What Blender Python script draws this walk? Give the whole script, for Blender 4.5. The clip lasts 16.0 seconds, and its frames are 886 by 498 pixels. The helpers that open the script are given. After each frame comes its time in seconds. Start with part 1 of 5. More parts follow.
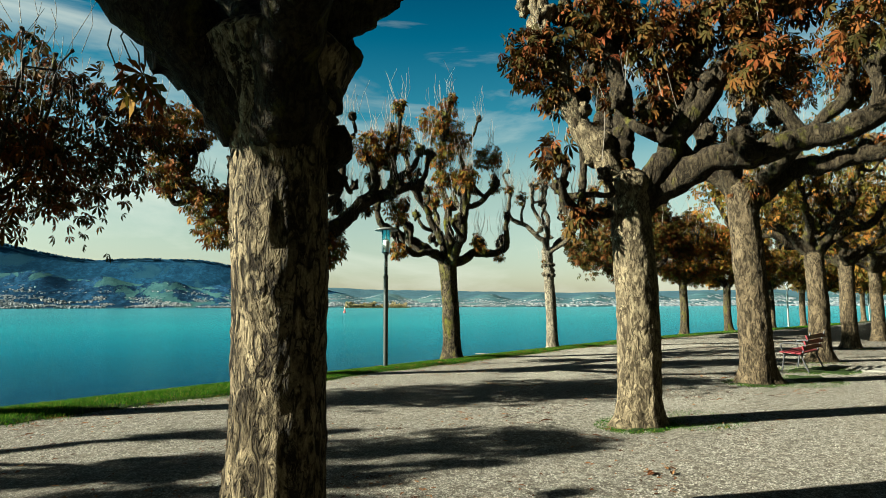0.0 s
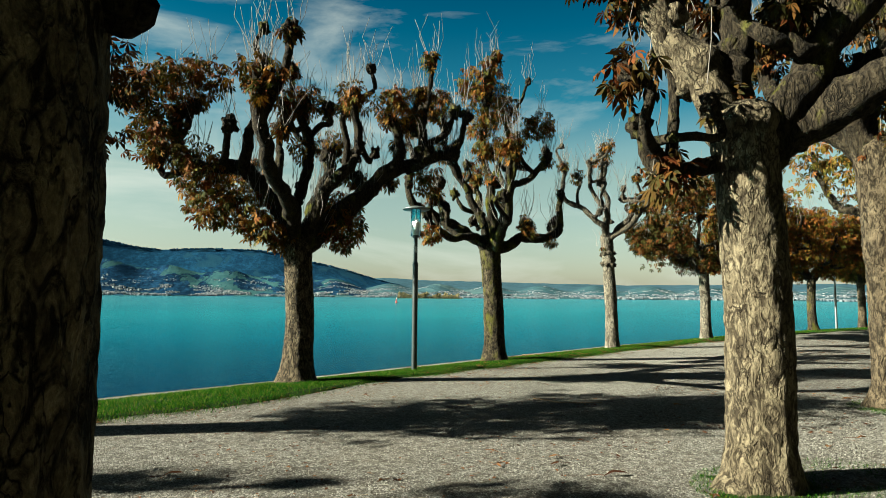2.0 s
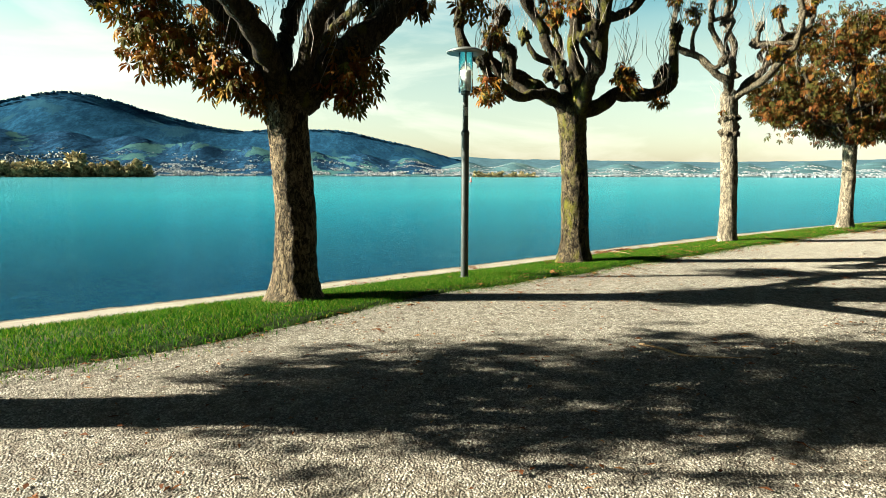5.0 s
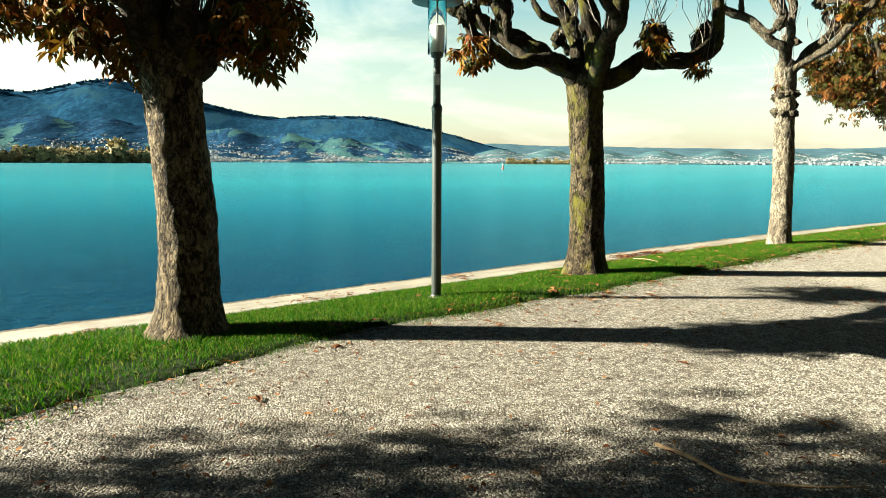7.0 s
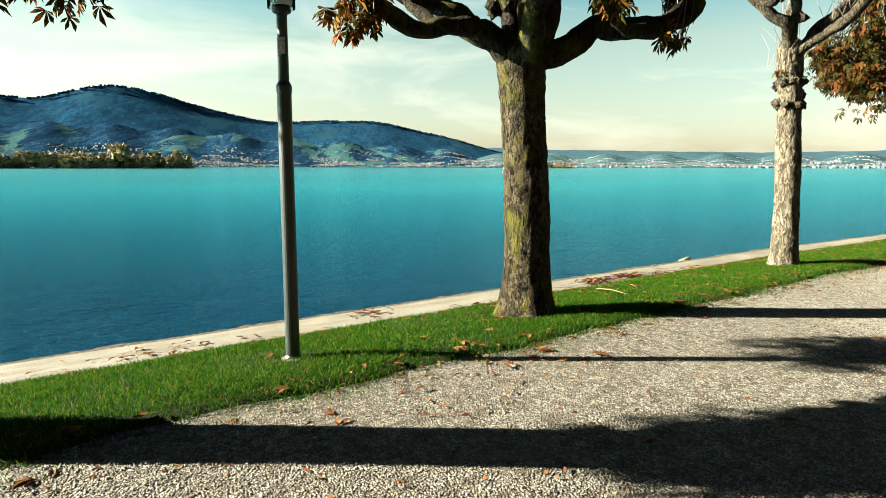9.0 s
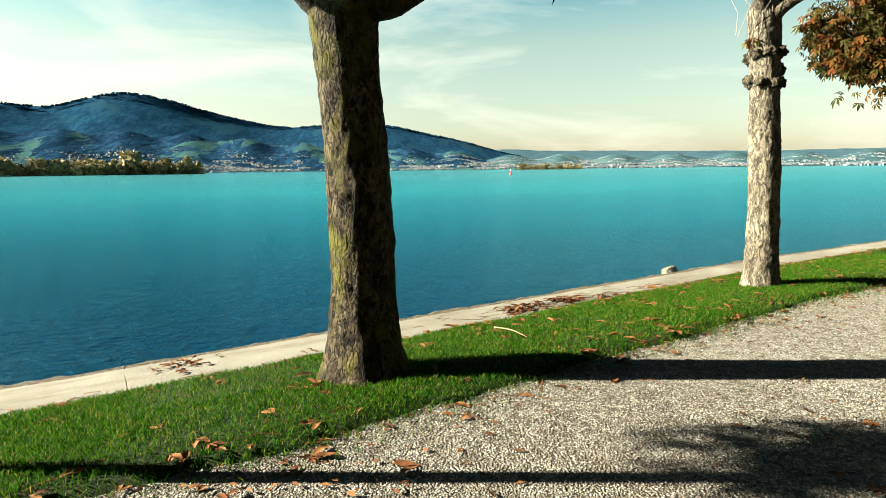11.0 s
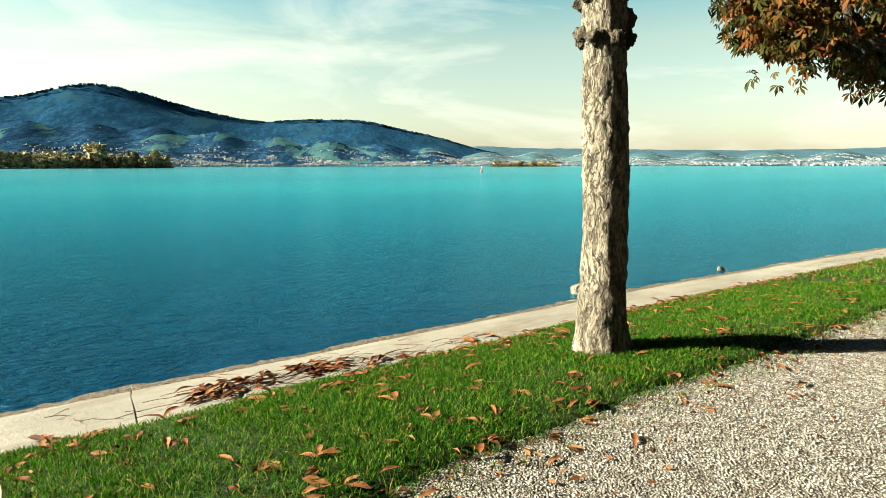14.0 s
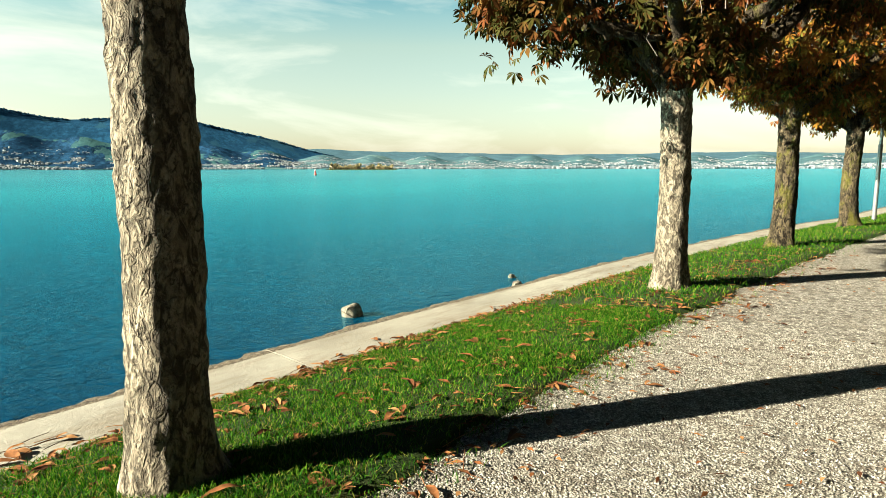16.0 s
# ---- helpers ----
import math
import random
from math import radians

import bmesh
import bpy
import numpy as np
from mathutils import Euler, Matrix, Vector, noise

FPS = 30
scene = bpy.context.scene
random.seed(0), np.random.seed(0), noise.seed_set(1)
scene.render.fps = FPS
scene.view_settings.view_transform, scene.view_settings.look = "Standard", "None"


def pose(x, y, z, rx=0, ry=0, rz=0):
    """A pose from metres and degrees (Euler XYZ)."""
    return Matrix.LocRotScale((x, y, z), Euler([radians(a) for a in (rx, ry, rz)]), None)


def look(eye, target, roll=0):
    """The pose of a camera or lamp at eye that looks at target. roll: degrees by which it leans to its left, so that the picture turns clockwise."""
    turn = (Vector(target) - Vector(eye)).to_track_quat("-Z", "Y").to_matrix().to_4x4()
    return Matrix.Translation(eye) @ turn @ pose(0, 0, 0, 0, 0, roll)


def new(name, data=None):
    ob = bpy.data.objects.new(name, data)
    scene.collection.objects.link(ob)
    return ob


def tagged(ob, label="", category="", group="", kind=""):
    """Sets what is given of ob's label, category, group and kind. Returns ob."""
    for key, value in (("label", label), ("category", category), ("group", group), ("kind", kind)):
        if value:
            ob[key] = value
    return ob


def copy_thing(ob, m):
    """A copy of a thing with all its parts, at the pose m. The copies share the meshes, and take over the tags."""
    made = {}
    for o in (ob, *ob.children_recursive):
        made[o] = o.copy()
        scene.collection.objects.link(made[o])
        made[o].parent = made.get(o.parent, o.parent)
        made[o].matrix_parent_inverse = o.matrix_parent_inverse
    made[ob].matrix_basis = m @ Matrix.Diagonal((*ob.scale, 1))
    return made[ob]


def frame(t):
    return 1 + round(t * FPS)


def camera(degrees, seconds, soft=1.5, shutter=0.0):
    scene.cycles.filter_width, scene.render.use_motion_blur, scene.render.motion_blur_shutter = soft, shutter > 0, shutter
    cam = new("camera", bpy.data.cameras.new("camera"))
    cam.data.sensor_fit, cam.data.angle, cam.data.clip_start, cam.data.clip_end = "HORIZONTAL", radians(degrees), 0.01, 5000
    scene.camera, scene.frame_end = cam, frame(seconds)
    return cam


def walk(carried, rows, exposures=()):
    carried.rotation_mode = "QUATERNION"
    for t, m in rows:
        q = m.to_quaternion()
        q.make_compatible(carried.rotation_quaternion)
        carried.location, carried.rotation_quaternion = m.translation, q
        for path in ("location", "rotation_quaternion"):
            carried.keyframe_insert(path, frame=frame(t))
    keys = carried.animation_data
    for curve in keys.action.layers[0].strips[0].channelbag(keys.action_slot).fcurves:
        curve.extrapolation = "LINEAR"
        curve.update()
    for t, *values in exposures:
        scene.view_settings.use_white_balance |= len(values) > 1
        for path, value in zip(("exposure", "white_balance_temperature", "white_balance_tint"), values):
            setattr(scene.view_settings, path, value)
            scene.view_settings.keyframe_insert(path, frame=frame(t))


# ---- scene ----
cam = camera(73.0, 16.0, soft=0.5)
PATH = [
    (0, (1.714, 0.916, 1.553), (3.254, 2.178, 1.743), -0.2),
    (0.5, (2.319, 1.173, 1.543), (3.8, 2.504, 1.729), 0.1),
    (1, (2.851, 1.521, 1.56), (4.314, 2.872, 1.749), 0.3),
    (1.5, (3.336, 1.863, 1.596), (4.769, 3.246, 1.781), 0.3),
    (2, (3.814, 2.275, 1.6), (5.239, 3.669, 1.76), 0.5),
    (2.5, (4.24, 2.658, 1.607), (5.643, 4.082, 1.582), 0.5),
    (3, (4.739, 3.055, 1.622), (6.1, 4.512, 1.46), 0.5),
    (3.5, (5.212, 3.504, 1.62), (6.562, 4.971, 1.462), 0.5),
    (4, (5.704, 3.941, 1.622), (6.996, 5.459, 1.459), 0.5),
    (4.2, (5.894, 4.116, 1.611), (7.179, 5.64, 1.445), 0.5),
    (6.3, (7.934, 5.489, 1.721), (9.068, 7.093, 1.345), 0.1),
    (6.5, (8.158, 5.623, 1.72), (9.296, 7.231, 1.371), 0.4),
    (7, (8.705, 5.958, 1.675), (9.851, 7.572, 1.388), 0.3),
    (7.5, (9.295, 6.26, 1.678), (10.433, 7.879, 1.387), 0.2),
    (8, (9.874, 6.556, 1.688), (11.015, 8.176, 1.419), 0.2),
    (8.5, (10.479, 6.801, 1.698), (11.618, 8.422, 1.425), 0.1),
    (9, (11.07, 7.096, 1.673), (12.209, 8.717, 1.4), 0.1),
    (9.5, (11.698, 7.268, 1.636), (12.821, 8.901, 1.364), -0.1),
    (10, (12.386, 7.455, 1.609), (13.509, 9.088, 1.334), -0.2),
    (10.2, (12.659, 7.53, 1.622), (13.784, 9.162, 1.353), -0.5),
    (12.3, (15.19, 8.392, 1.621), (16.139, 10.13, 1.339), 0.3),
    (12.5, (15.442, 8.477, 1.635), (16.32, 10.252, 1.356), -0.0),
    (13, (16.134, 8.538, 1.624), (16.982, 10.328, 1.351), -0.1),
    (13.5, (16.838, 8.619, 1.63), (17.79, 10.356, 1.353), -0.1),
    (14, (17.528, 8.72, 1.637), (18.703, 10.315, 1.36), -0.1),
    (14.5, (18.239, 8.836, 1.648), (19.547, 10.324, 1.371), 0.0),
    (15, (18.905, 8.977, 1.654), (20.437, 10.234, 1.383), 0.4),
    (15.5, (19.588, 9.064, 1.678), (21.134, 10.303, 1.403), 0.1),
    (16, (20.315, 9.077, 1.633), (21.869, 10.308, 1.365), -0.1),
]
EXPOSURES = [(0.0, 2.95, 6050, 3), (1.5, 2.78, 5900, 2), (2.5, 2.82, 6050, 4), (3.1, 3.38, 6300, 6), (5.5, 3.58, 6400, 8), (6.4, 3.92, 6450, 8), (7.2, 3.5, 6400, 8), (9.2, 3.40, 6400, 8), (10.2, 3.38, 6400, 8), (12.6, 3.45, 6400, 8), (16.0, 3.45, 6400, 8)]
walk(cam, [(t, look(eye, target, roll)) for t, eye, target, roll in PATH], EXPOSURES)

# ---------------------------------------------------------------- world and sun
SUN_FROM = Vector((-0.81, 0.586, 0.456)).normalized()
world = bpy.data.worlds.new("sky")
scene.world = world
world.use_nodes = True
wt = world.node_tree
wt.nodes.clear()


def wnode(kind, **props):
    n = wt.nodes.new(kind)
    for k, v in props.items():
        if k == "sky_type":
            n.sky_type = v
    return n


w_out = wnode("ShaderNodeOutputWorld")
w_bg = wnode("ShaderNodeBackground")
w_bg.inputs["Strength"].default_value = 0.05
w_sky = wnode("ShaderNodeTexSky", sky_type="NISHITA")
w_sky.sun_disc = False
w_sky.sun_elevation = math.asin(SUN_FROM.z)
w_sky.sun_rotation = math.atan2(SUN_FROM.x, SUN_FROM.y)
w_sky.air_density = 1.2
w_sky.dust_density = 1.0
w_sky.ozone_density = 1.6
w_co = wnode("ShaderNodeTexCoord")
w_sep = wnode("ShaderNodeSeparateXYZ")
wt.links.new(w_co.outputs["Generated"], w_sep.inputs[0])
# pale haze at the horizon turning to a deep teal higher up
w_ramp = wnode("ShaderNodeValToRGB")
w_ramp.color_ramp.elements[0].position = 0.0
w_ramp.color_ramp.elements[0].color = (0.335, 0.342, 0.385, 1)
w_ramp.color_ramp.elements[1].position = 0.75
w_ramp.color_ramp.elements[1].color = (0.006, 0.014, 0.055, 1)
for pos, col in ((0.10, (0.40, 0.377, 0.316, 1)), (0.19, (0.425, 0.398, 0.282, 1)), (0.235, (0.33, 0.378, 0.285, 1)), (0.30, (0.070, 0.262, 0.248, 1)), (0.42, (0.014, 0.165, 0.185, 1)), (0.55, (0.007, 0.075, 0.105, 1))):
    e = w_ramp.color_ramp.elements.new(pos)
    e.color = col
wt.links.new(w_sep.outputs["Z"], w_ramp.inputs[0])
w_tint = wnode("ShaderNodeMixRGB")
w_tint.blend_type = "MULTIPLY"
w_tint.inputs[0].default_value = 1.0
wt.links.new(w_sky.outputs[0], w_tint.inputs[1])
wt.links.new(w_ramp.outputs[0], w_tint.inputs[2])
# thin streaked cloud
w_map = wnode("ShaderNodeMapping")
w_map.inputs["Scale"].default_value = (2.2, 2.2, 9.0)
w_map.inputs["Rotation"].default_value = (0.12, 0.16, 0.4)
w_cloud = wnode("ShaderNodeTexNoise")
w_cloud.inputs["Scale"].default_value = 1.1
w_cloud.inputs["Detail"].default_value = 8
w_cloud.inputs["Roughness"].default_value = 0.58
w_cloud.inputs["Distortion"].default_value = 0.5
w_cr = wnode("ShaderNodeValToRGB")
w_cr.color_ramp.elements[0].position = 0.47
w_cr.color_ramp.elements[0].color = (0, 0, 0, 1)
w_cr.color_ramp.elements[1].position = 0.70
w_cr.color_ramp.elements[1].color = (0.6, 0.6, 0.6, 1)
w_mix = wnode("ShaderNodeMixRGB")
w_mix.inputs[2].default_value = (2.55, 2.5, 2.05, 1)
wt.links.new(w_co.outputs["Generated"], w_map.inputs[0])
wt.links.new(w_map.outputs[0], w_cloud.inputs[0])
wt.links.new(w_cloud.outputs[0], w_cr.inputs[0])
# no cloud overhead
w_low = wnode("ShaderNodeMapRange")
w_low.inputs[1].default_value = 0.42
w_low.inputs[2].default_value = 0.62
w_low.inputs[3].default_value = 1.0
w_low.inputs[4].default_value = 0.0
wt.links.new(w_sep.outputs["Z"], w_low.inputs[0])
w_thin = wnode("ShaderNodeMixRGB")
w_thin.blend_type = "MULTIPLY"
w_thin.inputs[0].default_value = 1.0
wt.links.new(w_cr.outputs[0], w_thin.inputs[1])
wt.links.new(w_low.outputs[0], w_thin.inputs[2])
wt.links.new(w_thin.outputs[0], w_mix.inputs[0])
wt.links.new(w_tint.outputs[0], w_mix.inputs[1])
wt.links.new(w_mix.outputs[0], w_bg.inputs[0])
wt.links.new(w_bg.outputs[0], w_out.inputs[0])

sun_data = bpy.data.lights.new("sun", "SUN")
sun_data.energy = 5.0
sun_data.angle = radians(0.55)
sun_data.color = (1.0, 0.93, 0.77)
sun = new("sun", sun_data)
sun.matrix_world = look(SUN_FROM * 50, (0, 0, 0))


# ---------------------------------------------------------------- materials
class Mat:
    """A small builder for node materials."""

    def __init__(self, name, rough=0.8, spec=0.3, metal=0.0):
        self.m = bpy.data.materials.new(name)
        self.m.use_nodes = True
        self.t = self.m.node_tree
        self.b = self.t.nodes["Principled BSDF"]
        self.out = self.t.nodes["Material Output"]
        self.b.inputs["Roughness"].default_value = rough
        self.b.inputs["Specular IOR Level"].default_value = spec
        self.b.inputs["Metallic"].default_value = metal
        self.co = self.t.nodes.new("ShaderNodeTexCoord")

    def link(self, a, b):
        self.t.links.new(a, b)

    def coords(self, scale=(1, 1, 1), source="Object"):
        n = self.t.nodes.new("ShaderNodeMapping")
        n.inputs["Scale"].default_value = scale
        self.link(self.co.outputs[source], n.inputs[0])
        return n.outputs[0]

    def world_coords(self, scale=(1, 1, 1)):
        geo = self.t.nodes.new("ShaderNodeNewGeometry")
        n = self.t.nodes.new("ShaderNodeMapping")
        n.inputs["Scale"].default_value = scale
        self.link(geo.outputs["Position"], n.inputs[0])
        return n.outputs[0]

    def noise(self, co, scale, detail=4, rough=0.55, distort=0.0):
        n = self.t.nodes.new("ShaderNodeTexNoise")
        n.inputs["Scale"].default_value = scale
        n.inputs["Detail"].default_value = detail
        n.inputs["Roughness"].default_value = rough
        n.inputs["Distortion"].default_value = distort
        self.link(co, n.inputs["Vector"])
        return n.outputs[0]

    def voronoi(self, co, scale, feature="F1", output="Distance"):
        n = self.t.nodes.new("ShaderNodeTexVoronoi")
        n.feature = feature
        n.inputs["Scale"].default_value = scale
        self.link(co, n.inputs["Vector"])
        return n.outputs[output]

    def ramp(self, value, *stops):
        n = self.t.nodes.new("ShaderNodeValToRGB")
        r = n.color_ramp
        for i, (p, c) in enumerate(stops):
            e = r.elements[i] if i < 2 else r.elements.new(p)
            e.position = p
            e.color = (*c, 1) if len(c) == 3 else c
        self.link(value, n.inputs[0])
        return n.outputs[0]

    def mix(self, fac, a, b, blend="MIX"):
        n = self.t.nodes.new("ShaderNodeMixRGB")
        n.blend_type = blend
        for i, v in enumerate((fac, a, b)):
            if isinstance(v, (int, float)):
                n.inputs[i].default_value = v
            elif isinstance(v, tuple):
                n.inputs[i].default_value = (*v, 1)
            else:
                self.link(v, n.inputs[i])
        return n.outputs[0]

    def math(self, op, a, b=0.0):
        n = self.t.nodes.new("ShaderNodeMath")
        n.operation = op
        for i, v in enumerate((a, b)):
            if isinstance(v, (int, float)):
                n.inputs[i].default_value = v
            else:
                self.link(v, n.inputs[i])
        return n.outputs[0]

    def random(self, source="island"):
        if source == "island":
            return self.t.nodes.new("ShaderNodeNewGeometry").outputs["Random Per Island"]
        return self.t.nodes.new("ShaderNodeObjectInfo").outputs["Random"]

    def color(self, c):
        if isinstance(c, tuple):
            self.b.inputs["Base Color"].default_value = (*c, 1)
        else:
            self.link(c, self.b.inputs["Base Color"])
        return self

    def rough(self, v):
        self.link(v, self.b.inputs["Roughness"])
        return self

    def bump(self, height, strength=0.5, distance=0.02, below=None):
        n = self.t.nodes.new("ShaderNodeBump")
        n.inputs["Strength"].default_value = strength
        n.inputs["Distance"].default_value = distance
        self.link(height, n.inputs["Height"])
        if below is not None:
            self.link(below, n.inputs["Normal"])
        self.link(n.outputs[0], self.b.inputs["Normal"])
        return n.outputs[0]


def bark_material(name, pale, dark, moss=0.0, plates=7.0, drawn=0.5):
    """Flaking chestnut bark: winding upright cracks between plates, at two sizes."""
    m = Mat(name, rough=0.95, spec=0.08)
    co = m.coords((1, 1, drawn))
    warp = m.mix(0.22, co, m.noise(co, 6, 4, 0.6), "ADD")
    warp = m.mix(0.07, warp, m.noise(co, 26, 3, 0.6), "ADD")
    edge = m.voronoi(warp, plates * 1.4, "DISTANCE_TO_EDGE")
    tone = m.voronoi(warp, plates * 1.4, "F1", "Color")
    ridge = m.noise(m.coords((1, 1, 0.8 * drawn)), plates * 1.15, 5, 0.62, 1.3)
    breaks = m.noise(co, plates * 0.7, 4, 0.65)
    crack = m.ramp(edge, (0.01, (0, 0, 0)), (0.11, (1, 1, 1)))
    crack = m.mix(m.ramp(breaks, (0.44, (0, 0, 0)), (0.56, (1, 1, 1))), crack, (1.0, 1.0, 1.0))
    low = m.ramp(ridge, (0.41, (0, 0, 0)), (0.54, (1, 1, 1)))
    grain = m.noise(m.coords((1, 1, 0.6)), 75, 5, 0.7)
    patch = m.noise(m.coords((1, 1, 0.5)), 4.5, 6, 0.75)
    base = m.mix(m.ramp(patch, (0.26, (0, 0, 0)), (0.64, (1, 1, 1))), dark, pale)
    base = m.mix(m.ramp(tone, (0.2, (0.5, 0.5, 0.5)), (0.7, (0, 0, 0))), base, tuple(0.7 * v for v in dark))
    base = m.mix(m.ramp(grain, (0.32, (0.6, 0.6, 0.6)), (0.68, (0, 0, 0))), base, tuple(0.5 * v for v in dark))
    base = m.mix(m.mix(1.0, crack, low, "MULTIPLY"), tuple(0.35 * v for v in dark), base)
    if moss:
        where = m.ramp(m.noise(m.coords((1, 1, 0.6)), 3.1, 5, 0.7), (0.62 - 0.25 * moss, (0, 0, 0)), (0.74 - 0.18 * moss, (1, 1, 1)))
        base = m.mix(where, base, m.mix(grain, (0.022, 0.024, 0.003), (0.085, 0.078, 0.010)))
    m.color(base)
    h = m.math("ADD", m.math("MULTIPLY", crack, 0.5), m.math("MULTIPLY", grain, 0.2))
    h = m.math("ADD", h, m.math("MULTIPLY", ridge, 1.7))
    m.bump(h, 1.0, 0.045)
    return m.m


BARK = bark_material("bark_tan", (0.125, 0.094, 0.053), (0.050, 0.037, 0.021), 0.0, 13.0)
BARK_NEAR = bark_material("bark_flaky", (0.205, 0.166, 0.099), (0.088, 0.067, 0.038), 0.0, 12.0, 0.6)
BARK_MOSS = bark_material("bark_mossy", (0.125, 0.096, 0.055), (0.017, 0.013, 0.007), 0.5, 14.0, 0.6)
# limb barks: darker than the trunks, crown shade partly put into the colour
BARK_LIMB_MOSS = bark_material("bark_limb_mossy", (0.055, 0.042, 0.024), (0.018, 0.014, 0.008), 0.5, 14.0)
BARK_PALE = bark_material("bark_pale_plates", (0.24, 0.205, 0.145), (0.110, 0.091, 0.062), 0.0, 13.0, 0.6)
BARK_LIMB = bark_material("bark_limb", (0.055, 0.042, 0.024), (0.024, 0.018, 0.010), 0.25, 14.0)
BARK_LIMB_PALE = bark_material("bark_limb_pale", (0.12, 0.10, 0.066), (0.05, 0.04, 0.025), 0.0, 14.0)
# limb bark darkened further, standing in for shade at the first fork
BARK_LIMB_SHADED = bark_material("bark_limb_shaded_mossy", (0.034, 0.027, 0.014), (0.015, 0.0115, 0.006), 0.3, 14.0)
# flaky bark, dark tones deepened all round to stand in for trunk shade
BARK_SHADED = bark_material("bark_flaky_shaded", (0.22, 0.174, 0.102), (0.026, 0.019, 0.010), 0.0, 11.0)
BARK_DARK = bark_material("bark_dark_scales", (0.20, 0.155, 0.090), (0.030, 0.022, 0.012), 0.0, 16.0, 0.6)


def twig_material():
    m = Mat("twig_bark", 0.8, 0.2)
    m.color(m.ramp(m.random(), (0.0, (0.03, 0.023, 0.017)), (1.0, (0.14, 0.12, 0.095))))
    return m.m


TWIG = twig_material()


def leaf_material(name, *stops):
    m = Mat(name, 0.8, 0.05)
    rnd = m.random()
    col = m.ramp(rnd, *stops)
    blot = m.noise(m.coords(), 28, 3)
    col = m.mix(m.ramp(blot, (0.45, (0, 0, 0)), (0.75, (0.7, 0.7, 0.7))), col, (0.03, 0.012, 0.004))
    m.color(col)
    trans = m.t.nodes.new("ShaderNodeBsdfTranslucent")
    m.link(col, trans.inputs[0])
    mixer = m.t.nodes.new("ShaderNodeMixShader")
    mixer.inputs[0].default_value = 0.12
    m.link(m.b.outputs[0], mixer.inputs[1])
    m.link(trans.outputs[0], mixer.inputs[2])
    m.link(mixer.outputs[0], m.out.inputs[0])
    return m.m


LEAF_RUST = leaf_material("leaves_rust_and_olive", (0.0, (0.020, 0.024, 0.003)), (1.0, (0.085, 0.022, 0.005)), (0.25, (0.046, 0.040, 0.004)), (0.5, (0.105, 0.050, 0.005)), (0.8, (0.10, 0.034, 0.005)))
LEAF_DARK = leaf_material("leaves_brown_green", (0.0, (0.010, 0.011, 0.002)), (1.0, (0.075, 0.018, 0.005)), (0.35, (0.026, 0.019, 0.003)), (0.65, (0.060, 0.024, 0.004)))
LEAF_GOLD = leaf_material("leaves_green_and_gold", (0.0, (0.007, 0.011, 0.001)), (1.0, (0.056, 0.015, 0.003)), (0.35, (0.018, 0.018, 0.002)), (0.65, (0.044, 0.020, 0.003)))
LEAF_AMBER = leaf_material("leaves_amber", (0.0, (0.024, 0.027, 0.004)), (1.0, (0.12, 0.042, 0.008)), (0.35, (0.055, 0.048, 0.006)), (0.65, (0.11, 0.060, 0.009)))
LEAF_FALLEN = leaf_material("fallen_leaves_brown", (0.0, (0.022, 0.008, 0.004)), (1.0, (0.165, 0.082, 0.030)), (0.5, (0.085, 0.030, 0.010)))


def gravel_material():
    m = Mat("pale_gravel", 0.95, 0.1)
    co = m.world_coords()
    warp = m.mix(0.012, co, m.noise(co, 40, 3, 0.7), "ADD")
    cell = m.voronoi(warp, 66, "F1", "Distance")
    tone = m.voronoi(warp, 66, "F1", "Color")
    coarse = m.voronoi(warp, 31, "F1", "Color")
    hollow = m.noise(co, 26, 4, 0.7)
    big = m.noise(co, 0.45, 5, 0.6)
    mid = m.noise(co, 3.2, 5, 0.65)
    g = m.ramp(tone, (0.15, (0.060, 0.054, 0.042)), (0.85, (0.335, 0.316, 0.264)), (0.5, (0.162, 0.153, 0.125)))
    g = m.mix(0.3, g, m.ramp(coarse, (0.1, (0.06, 0.053, 0.040)), (0.9, (0.33, 0.303, 0.24))))
    g = m.mix(m.ramp(cell, (0.40, (0, 0, 0)), (0.66, (0.6, 0.6, 0.6))), g, (0.018, 0.015, 0.012))
    g = m.mix(m.ramp(hollow, (0.36, (0.7, 0.7, 0.7)), (0.52, (0, 0, 0))), g, (0.020, 0.018, 0.014))
    g = m.mix(m.ramp(mid, (0.52, (0, 0, 0)), (0.72, (0.55, 0.55, 0.55))), g, (0.080, 0.062, 0.040))
    g = m.mix(m.ramp(big, (0.50, (0, 0, 0)), (0.75, (0.3, 0.3, 0.3))), g, (0.11, 0.088, 0.058))
    scuff = m.noise(co, 8.5, 7, 0.78)
    g = m.mix(m.ramp(scuff, (0.42, (0.85, 0.85, 0.85)), (0.53, (0, 0, 0))), g, (0.046, 0.038, 0.027))
    m.color(g)
    h = m.math("ADD", m.math("MULTIPLY", cell, -1.3), m.math("ADD", m.math("MULTIPLY", mid, 0.7), m.math("MULTIPLY", hollow, 1.4)))
    m.bump(h, 1.0, 0.022)
    return m.m


def pebble_material():
    m = Mat("pebbles", 0.9, 0.15)
    m.color(m.ramp(m.random(), (0.0, (0.085, 0.077, 0.060)), (1.0, (0.215, 0.203, 0.165)), (0.5, (0.125, 0.117, 0.093))))
    return m.m


